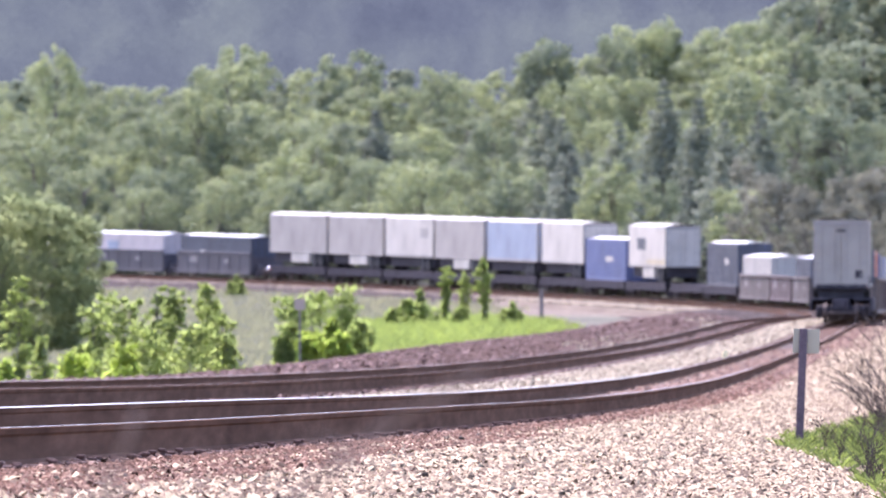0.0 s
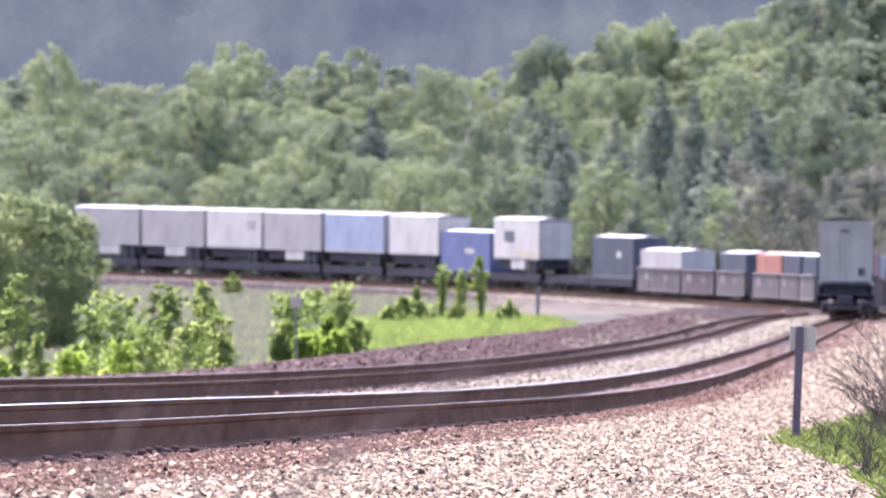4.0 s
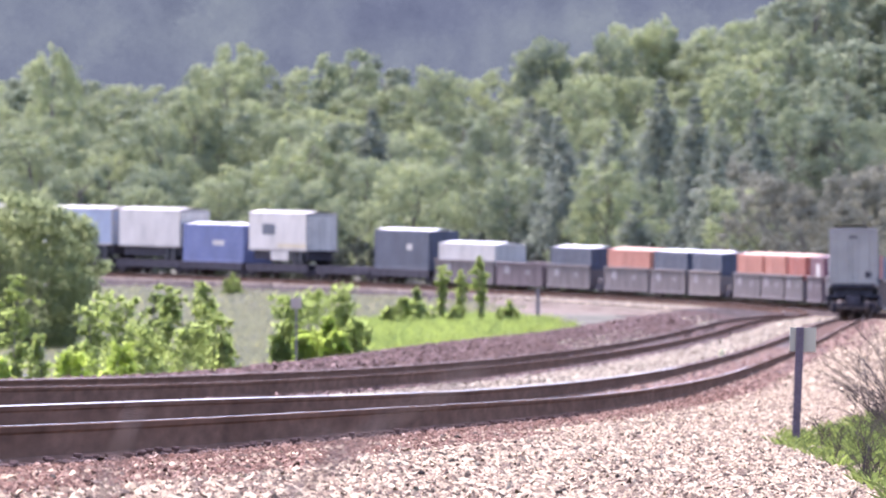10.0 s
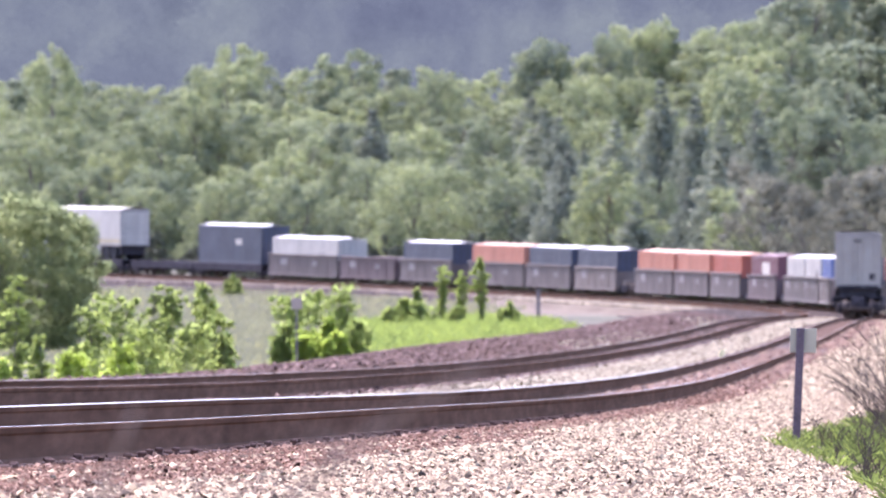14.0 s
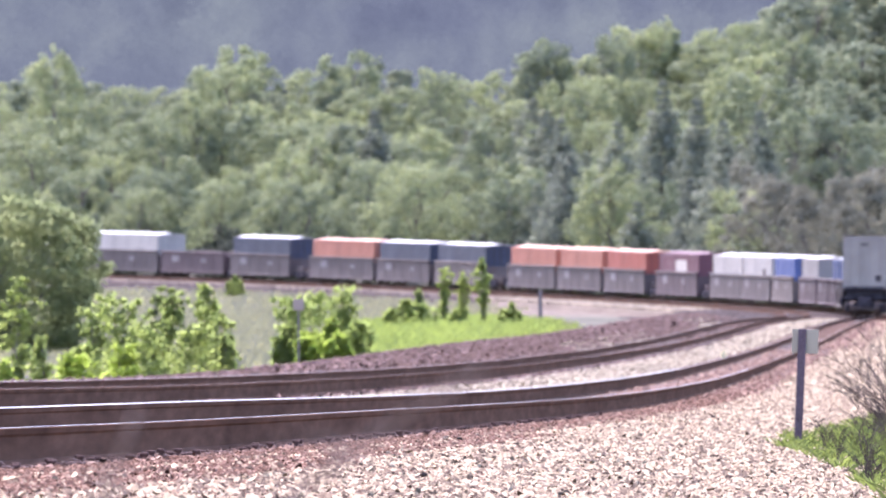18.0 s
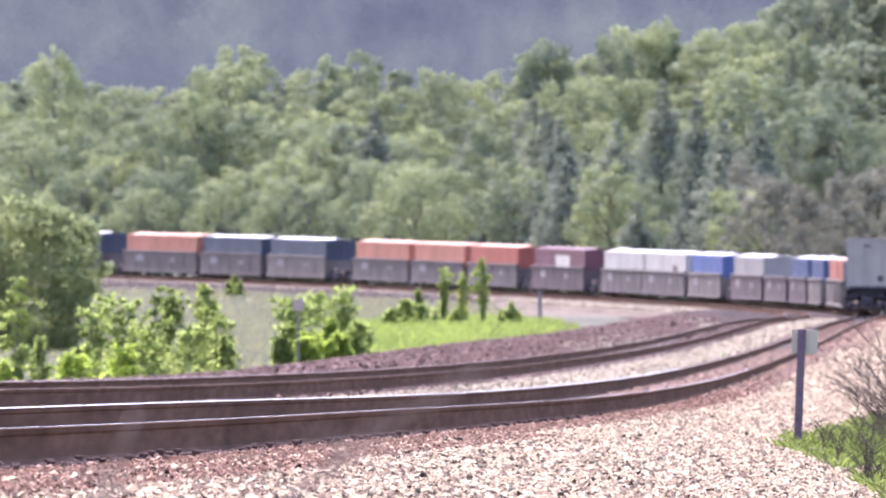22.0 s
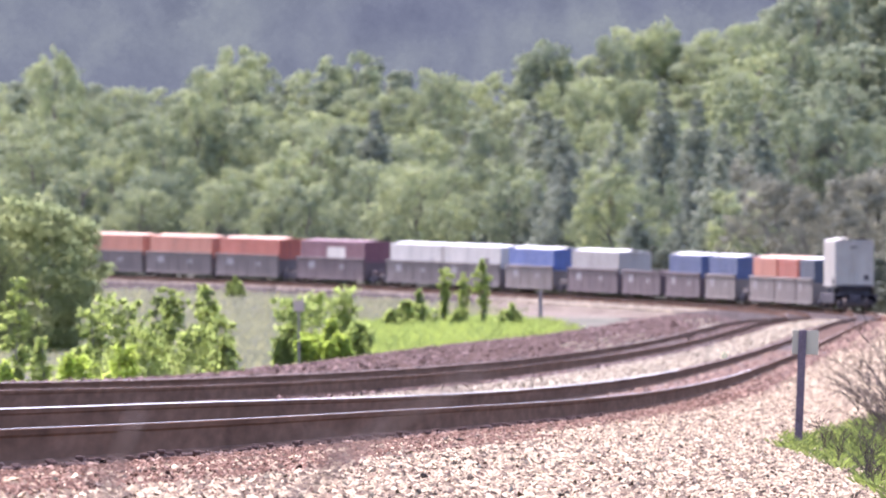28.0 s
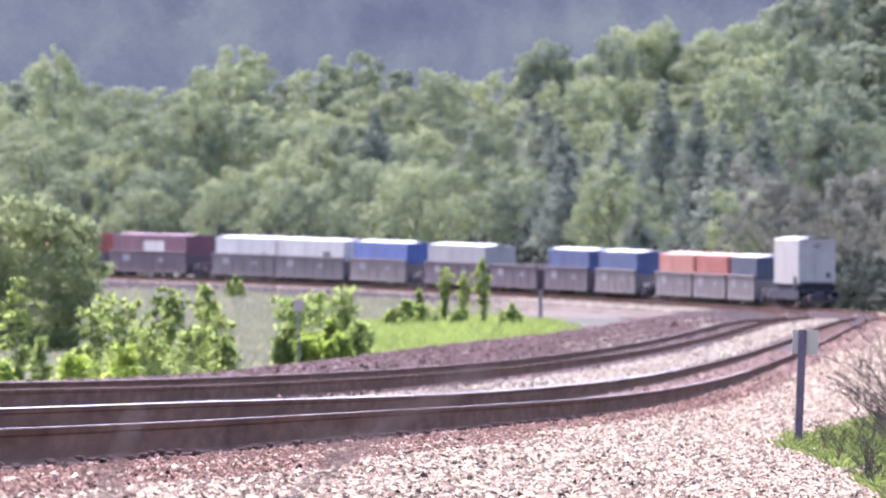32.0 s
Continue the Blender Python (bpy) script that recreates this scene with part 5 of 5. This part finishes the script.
def train():
    W_LIFT = 0.62         # container floor in a well over the rail
    def stack(front, length, pitch, colour, well, label, marks=()):
        mid = front - length / 2
        ride(well_car(length, pitch, well, "%s well car of an intermodal train" % {"tan": "tan", "buff": "pale buff", "brown": "rusty brown", "slate": "dark slate-grey"}[well]), mid, pitch / 2 - 1.2)
        if colour:
            ride(container(length, colour, label, marks), mid, pitch / 2 - 1.2, W_LIFT - 0.2)
    def spine(front, length, pitch, colour, label, kind="trailer", **kw):
        mid = front - length / 2
        ride(spine_car(pitch, "low dark spine car of an intermodal train", kind == "trailer", front > 1060), mid, pitch / 2 - 1.2)
        if kind == "trailer":
            ride(trailer(length, colour, label, **kw), mid, pitch / 2 - 1.2, 1.14)
        elif kind == "box":
            ride(container(length, colour, label, kw.get("marks", ()), 3.0), mid, pitch / 2 - 1.2, 1.14)
    stack(1137.0, 12.19, 15.2, "grey", "tan", "grey corrugated container in a well car")
    stack(1120.5, 12.19, 15.2, "navy", "tan", "dark blue corrugated container in a well car")
    stack(1103.5, 14.6, 17.0, "pink", "slate", "faded white container in a well car", [("cool", 0.25, 0.4, 0.3, 0.8)])
    stack(1085.3, 14.6, 17.0, "navy", "slate", "dark navy container in a well car", [("white", 0.28, 0.34, 0.35, 0.6)])
    spine(1066.5, 12.6, 13.3, "grey", "pale grey box trailer riding a spine car", belly=(0.38, 0.7))
    spine(1053.3, 12.6, 13.3, "grey", "pale grey box trailer riding a spine car", belly=(0.38, 0.7))
    spine(1040.0, 11.6, 12.7, "white", "bright white box trailer riding a spine car", marks=[("grey", 0.74, 0.9, 0.5, 0.75)])
    spine(1027.9, 12.6, 13.4, "grey", "pale grey box trailer riding a spine car", belly=(0.38, 0.7))
    spine(1014.3, 13.7, 14.6, "cool", "pale blue box trailer riding a spine car")
    spine(999.2, 12.2, 13.2, "white", "white box trailer riding a spine car")
    spine(986.5, 12.6, 13.7, "blue", "mid-blue container on a spine car", "box", marks=[("white", 0.5, 0.68, 0.45, 0.58)])
    spine(972.5, 12.6, 14.4, "white", "white box trailer with a dark emblem and yellowish stripe", belly=(0.38, 0.68), marks=[("navy", 0.24, 0.46, 0.42, 0.70), ("ochre", 0.5, 1.0, 0.08, 0.2)])
    spine(957.4, 12.2, 13.0, None, "", "empty")
    spine(944.3, 13.2, 15.0, "navy", "dark navy container on a spine car", "box", marks=[("white", 0.6, 0.7, 0.5, 0.65)])
    stack(928.5, 14.6, 15.8, "white", "tan", "white container with a small yellow mark in a well car", [("grey", 0.7, 0.82, 0.4, 0.62)])
    stack(912.4, 12.19, 14.2, None, "brown", "")
    stack(898.2, 12.19, 16.2, "navy", "tan", "dark navy corrugated container in a well car", [("grey", 0.72, 0.8, 0.35, 0.55)])
    stack(880.8, 14.0, 16.3, "orange", "tan", "faded orange corrugated container in a well car")
    stack(865.3, 12.19, 14.6, "navy", "tan", "dark navy corrugated container in a well car", [("grey", 0.7, 0.8, 0.35, 0.55)])
    stack(851.0, 12.19, 15.6, "navy", "buff", "dark navy corrugated container in a well car", [("cool", 0.7, 0.8, 0.35, 0.55)])
    stack(831.8, 12.6, 15.4, "orange", "tan", "faded orange corrugated container in a well car")
    stack(817.8, 12.6, 14.2, "orange", "tan", "faded orange corrugated container in a well car")
    stack(803.4, 12.6, 15.2, "red", "tan", "orange-red corrugated container in a well car")
    stack(785.9, 14.6, 18.6, "maroon", "brown", "dark maroon container with a white panel in a well car", [("white", 0.42, 0.7, 0.56, 0.84)])
    stack(765.2, 12.6, 15.0, "white", "tan", "white container in a well car", [("grey", 0.78, 0.86, 0.4, 0.65)])
    stack(751.7, 14.6, 15.6, "white", "tan", "white container with a small ochre mark in a well car", [("tan", 0.68, 0.8, 0.45, 0.7)])
    stack(734.7, 12.6, 17.2, "royal", "buff", "royal blue container with a white mark in a well car", [("white", 0.25, 0.4, 0.3, 0.5)])
    stack(716.8, 14.6, 17.4, "grey", "brown", "pale grey container in a brown well car")
    stack(699.8, 12.19, 14.4, None, "brown", "")
    stack(684.7, 12.19, 15.4, "deep", "brown", "dark blue corrugated container in a well car", [("grey", 0.72, 0.8, 0.35, 0.55)])
    stack(669.3, 12.19, 17.4, "deep", "buff", "dark blue corrugated container in a well car", [("grey", 0.72, 0.8, 0.35, 0.55)])
    stack(649.3, 12.6, 15.2, "orange", "buff", "orange corrugated container in a well car")
    stack(635.3, 12.6, 14.4, "red", "buff", "orange-red corrugated container in a well car")
    stack(620.8, 12.19, 15.6, "navy", "buff", "dark navy corrugated container in a well car")
    spine(598.8, 16.15, 19.5, "warm", "grey box trailer with twin rear doors, last on the train", gap=0.45, height=3.0, rear_marks=True, half=1.22)


train()


# ---- trackside ----
def marker_post():
    x, y, z = spot(25.1, 120.0)
    ob = tagged(new("marker_post"), "weathered post with a blank square sign plate", "sign post")
    ob.matrix_basis = Matrix.Translation((x, y, z)) @ pose(0, 0, 0, 0, 2.2, 0)
    h = EYE - 5.55 * y / 1000.0 - z
    g = Geo()
    g.box(-0.034, 0.034, -0.022, 0.022, -0.3, h, 0.006)
    part("post", g, POST, ob)
    part("sign_plate", Geo().box(-0.085, 0.14, 0.024, 0.030, h - 0.21, h - 0.003, 0.002), SIGN, ob, "pale tan square plate")


marker_post()


def small_sign(bearing, dist, top, foot_label):
    x, y, z = spot(bearing, dist)
    h = EYE + top * dist / 1000.0 - z
    ob = tagged(new("line_sign"), foot_label, "sign post")
    ob.matrix_basis = Matrix.Translation((x, y, z))
    part("post", Geo().box(-0.025, 0.025, -0.02, 0.02, -0.3, h, 0.006), STAKE, ob)
    part("sign_plate", Geo().box(-0.14, 0.14, -0.045, -0.032, h - 0.28, h, 0.004), SIGN_WORN, ob, "small faded plate")


small_sign(-10.45, 358, -3.45, "small weathered sign plate on a thin post")


def stake(bearing, dist, top, label):
    x, y, z = spot(bearing, dist)
    h = EYE + top * dist / 1000.0 - z
    ob = tagged(new("stake"), label, "stake")
    ob.matrix_basis = Matrix.Translation((x, y, z))
    part("shaft", Geo().box(-0.12, 0.12, -0.1, 0.1, -0.3, h, 0.03), STAKE, ob)
    part("cap", Geo().box(-0.16, 0.16, -0.14, 0.14, h, h + 0.08, 0.02), STAKE, ob)


def dry_stalk(tip_x, tip_z, y, sweep, power, r, blades, seed):
    """A tall dry grass stalk near the camera that arches over to the right, with a few narrow blades."""
    rng = random.Random(seed)
    foot = tip_x - sweep
    z0 = float(surface_at(foot, y))
    ob = tagged(new("dry_grass_stalk"), "tall dry arching grass stalk close before the track", "weed")
    ob.matrix_basis = Matrix.Translation((foot, y, z0))

    def at(u):
        return Vector((sweep * u ** power, 0.03 * math.sin(3 * u), (tip_z - z0) * u))
    g, us = Geo(), [0.0, 0.2, 0.4, 0.55, 0.7, 0.8, 0.88, 0.93, 0.965, 1.0]
    for k, (a, b) in enumerate(zip(us[:-1], us[1:])):
        g.tube(at(a) if k else at(0) - Vector((0, 0, 0.03)), at(b), r * (1.25 - 0.6 * a), r * (1.25 - 0.6 * b), 6)
    part("stem", g, STRAW, ob, smooth=True)
    for u, side, length in blades:
        g, p = Geo(), at(u)
        for k in range(4):
            q = p + Vector((side * length * 0.25, rng.uniform(-0.004, 0.004), length * (0.22 - 0.09 * k)))
            g.tube(p, q, r * (0.9 - 0.2 * k), r * (0.7 - 0.2 * k), 4)
            p = q
        part("blade", g, STRAW, ob)


dry_stalk(-0.262, 1.864, 12.0, 0.24, 2.2, 0.0046, ((0.90, -1, 0.05), (0.93, 1, 0.035), (0.95, -1, 0.03)), 1)
dry_stalk(0.032, 1.899, 12.0, 0.41, 6.0, 0.0046, ((0.945, -1, 0.04),), 2)
dry_stalk(-0.068, 1.842, 11.6, 0.30, 5.0, 0.0028, (), 3)


def pale_rock():
    """A bright lump of rock beside the rail, between the tracks."""
    x, y, z = (float(q) for q in on_line(346.0, -1.15))
    rng = random.Random(5)
    bm = bmesh.new()
    bmesh.ops.create_icosphere(bm, subdivisions=2, radius=1.0)
    for v in bm.verts:
        v.co = Vector((v.co.x * 0.075, v.co.y * 0.075, v.co.z * 0.15)) * (1 + 0.25 * noise.noise(v.co * 2.0) + rng.uniform(-0.05, 0.05))
    me = bpy.data.meshes.new("pale_rock")
    bm.to_mesh(me)
    bm.free()
    me.materials.append(ROCK)
    ob = tagged(new("pale_rock", me), "bright pale yellowish rock lying between the tracks", "rock")
    ob.matrix_basis = Matrix.Translation((x, y, surface_at(x, y) + 0.11))


pale_rock()
stake(6.75, 860, -2.9, "grey weathered wooden stake standing in the meadow")


# ---- ties, plates, spikes and stones ----
def tie_mesh(k):
    rng = random.Random(900 + k)
    g = Geo().box(-1.3 + rng.uniform(-0.04, 0.04), 1.3 + rng.uniform(-0.04, 0.04), -0.115, 0.115, -0.17, 0.0, 0.012)
    return g.mesh("tie", TIE)


def plate_mesh(k):
    """Tie plate with its spikes, each driven a little differently."""
    rng = random.Random(950 + k)
    g = Geo().box(-0.17, 0.17, -0.09, 0.09, 0.0, 0.016, 0.004)
    for x, y in ((0.13, 0.06), (0.13, -0.06), (-0.095, 0.05), (0.175, 0.0)):
        if rng.random() < 0.5:
            continue
        up = rng.choice((-0.04, -0.038, -0.034, -0.03, -0.026, -0.012))
        x, y = x + rng.uniform(-0.006, 0.006), y + rng.uniform(-0.012, 0.012)
        g.box(x - 0.012, x + 0.012, y - 0.012, y + 0.012, -0.03, 0.05 + up)
        g.box(x - 0.026, x + 0.018, y - 0.018, y + 0.018, 0.042 + up, 0.062 + up, 0.005)
    return g.mesh("tie_plate", PLATE)


TIES, PLATES = [tie_mesh(k) for k in range(5)], [plate_mesh(k) for k in range(8)]


def lay_ties(parent, n0):
    rng = random.Random(77)
    rest = Geo()
    for k in range(900):
        s = 12.0 + 0.5 * k + rng.uniform(-0.03, 0.03)
        x, y, z = (float(q) for q in on_line(s, n0))
        cant = float(tilt_of(n0 - 0.7, y) - tilt_of(n0 + 0.7, y)) / 1.4
        m = Matrix.Translation((x, y, z - 0.185)) @ Matrix.Rotation(-float(np.interp(s, S, TH)) + rng.uniform(-0.01, 0.01), 4, "Z") @ Matrix.Rotation(cant, 4, "Y")
        if k < 300:
            tie = part("tie", rng.choice(TIES), None, parent, m=m)
            if k < 170:
                part("tie_plate", rng.choice(PLATES), None, tie, m=pose(0.7175, rng.uniform(-0.03, 0.03), rng.uniform(-0.012, 0.006), rz=rng.uniform(-4, 4)))
        else:
            p = [m @ Vector(c) for c in ((-1.3, -0.115, 0), (1.3, -0.115, 0), (1.3, 0.115, 0), (-1.3, 0.115, 0), (-1.3, -0.115, -0.17), (1.3, -0.115, -0.17), (1.3, 0.115, -0.17), (-1.3, 0.115, -0.17))]
            rest.add(p, [(0, 1, 2, 3), (0, 4, 5, 1), (1, 5, 6, 2), (2, 6, 7, 3), (3, 7, 4, 0)])
    tagged(part("tie", rest, TIE, parent), "more dark timber ties further along", kind="stuff")


lay_ties(track_outer, 0.0)
lay_ties(track_inner, TRACK_2)


def stones(name, seed, mat, label, beds):
    r = np.random.default_rng(seed)
    P, size = [], []
    for count, s0, s1, n0, n1, big, lift in beds:
        s, n = r.uniform(s0, s1, count), r.uniform(n0, n1, count)
        x, y, z = on_line(s, n)
        keep = np.abs(x / y) < 0.036
        P.append(np.column_stack([x, y, z + lift * r.random(count) + np.maximum(np.interp(n, BED_N, BED_Z), bank(s, n))])[keep])
        size.append((big * r.uniform(0.55, 1.3, count))[keep])
    p, h = np.concatenate(P), np.concatenate(size)
    k = len(p)
    a = r.uniform(0, 6.28, (k, 1)) + np.array([[0.0, 2.09, 4.19]]) + r.normal(0, 0.35, (k, 3))
    rad = r.uniform(0.75, 1.5, (k, 3))
    ring = np.stack([np.cos(a) * rad, np.sin(a) * rad, r.uniform(-0.55, 0.15, (k, 3))], 2)
    apex = np.stack([r.normal(0, 0.35, k), r.normal(0, 0.35, k), r.uniform(0.3, 0.75, k)], 1)[:, None]
    v = np.concatenate([ring, apex], 1)
    tl = r.normal(0, 0.3, (k, 2))
    v[..., 2] += v[..., 0] * tl[:, :1] + v[..., 1] * tl[:, 1:]
    v = v * h[:, None, None] + p[:, None, :] + np.array([0, 0, 0.002])
    f = np.array([(3, 0, 1), (3, 1, 2), (3, 2, 0)])
    me = soup(name, v.reshape(-1, 3), (np.arange(k)[:, None, None] * 4 + f[None]).reshape(-1, 3), mat)
    tagged(new(name, me), label, "gravel", kind="stuff")


# count, stretch of the line, strip across it, size
stones("ballast_stones", 21, STONE, "loose angular pale pinkish ballast stones",
       [(25000, 2, 30, 1.9, 5.3, 0.026, 0), (20000, 2, 30, 2.3, 5.3, 0.016, 0), (26000, 30, 60, 1.8, 5.3, 0.026, 0), (16000, 30, 60, 1.8, 5.3, 0.016, 0), (32000, 60, 90, 1.55, 5.3, 0.026, 0), (14000, 60, 90, 1.55, 5.3, 0.017, 0), (66000, 90, 190, 1.5, 5.0, 0.028, 0), (9000, 190, 330, 1.5, 4.8, 0.055, 0), (8000, 330, 620, 1.5, 5.0, 0.085, 0), (6000, 620, 900, 1.6, 5.0, 0.12, 0),
        (1500, 2, 120, 1.25, 1.9, 0.022, 0)])
stones("bleached_stones", 26, STONE_PALE, "bright bleached ballast stones between the two tracks",
       [(12000, 30, 150, -2.85, -1.4, 0.033, 0.02), (9000, 150, 330, -2.85, -1.4, 0.048, 0.02), (4500, 330, 560, -2.85, -1.4, 0.08, 0), (2500, 560, 765, -2.85, -1.4, 0.1, 0),
        (900, 375, 480, -6.5, -5.2, 0.06, 0.03), (260, 560, 615, -6.6, -5.3, 0.09, 0.03), (2600, 905, 992, -8.8, -5.4, 0.10, 0)])
stones("rust_dusted_stones", 24, STONE_EDGE, "small rust-dusted pinkish stones at the foot of the rail",
       [(20000, 2, 60, 1.02, 2.1, 0.011, 0), (1500, 2, 60, 0.84, 1.02, 0.009, 0), (2600, 2, 32, 1.6, 2.6, 0.018, 0), (9000, 60, 130, 0.82, 1.55, 0.015, 0), (2500, 2, 130, 1.3, 2.1, 0.019, 0), (4000, 130, 260, 0.85, 1.7, 0.03, 0)])
stones("rusty_stones", 22, STONE_RUST, "rust-stained brown ballast stones between the ties",
       [(9000, 20, 160, -1.4, 1.0, 0.024, 0), (7000, 160, 420, -1.4, 1.6, 0.05, 0), (4000, 420, 720, 0.75, 2.2, 0.09, 0), (3500, 25, 130, -4.8, -3.6, 0.03, 0.09), (3500, 25, 130, -6.3, -5.05, 0.03, 0.12)])
stones("dusty_stones", 25, STONE_DUST, "dusty grey-brown stones on the slope below the inner track",
       [(5000, 760, 905, -8.8, -6.0, 0.10, 0), (2200, 985, 1200, -8.8, -6.0, 0.12, 0), (3000, 560, 760, -8.8, -6.0, 0.09, 0)])
stones("sooty_stones", 23, STONE_DARK, "dark brown ballast stones of the inner track",
       [(5000, 40, 220, -6.8, -5.4, 0.034, 0), (9000, 60, 420, -6.3, -2.9, 0.05, 0.03), (5000, 420, 800, -7.5, -2.9, 0.09, 0), (7000, 60, 200, -9.2, -6.0, 0.035, 0.05), (9000, 200, 420, -9.3, -6.0, 0.05, 0.05), (6000, 420, 720, -9.3, -6.0, 0.08, 0.05)])


def motions():
    for ob, s_mid, reach, lift in GATHER:
        walk(ob, rows_for(s_mid, reach, lift))


motions()
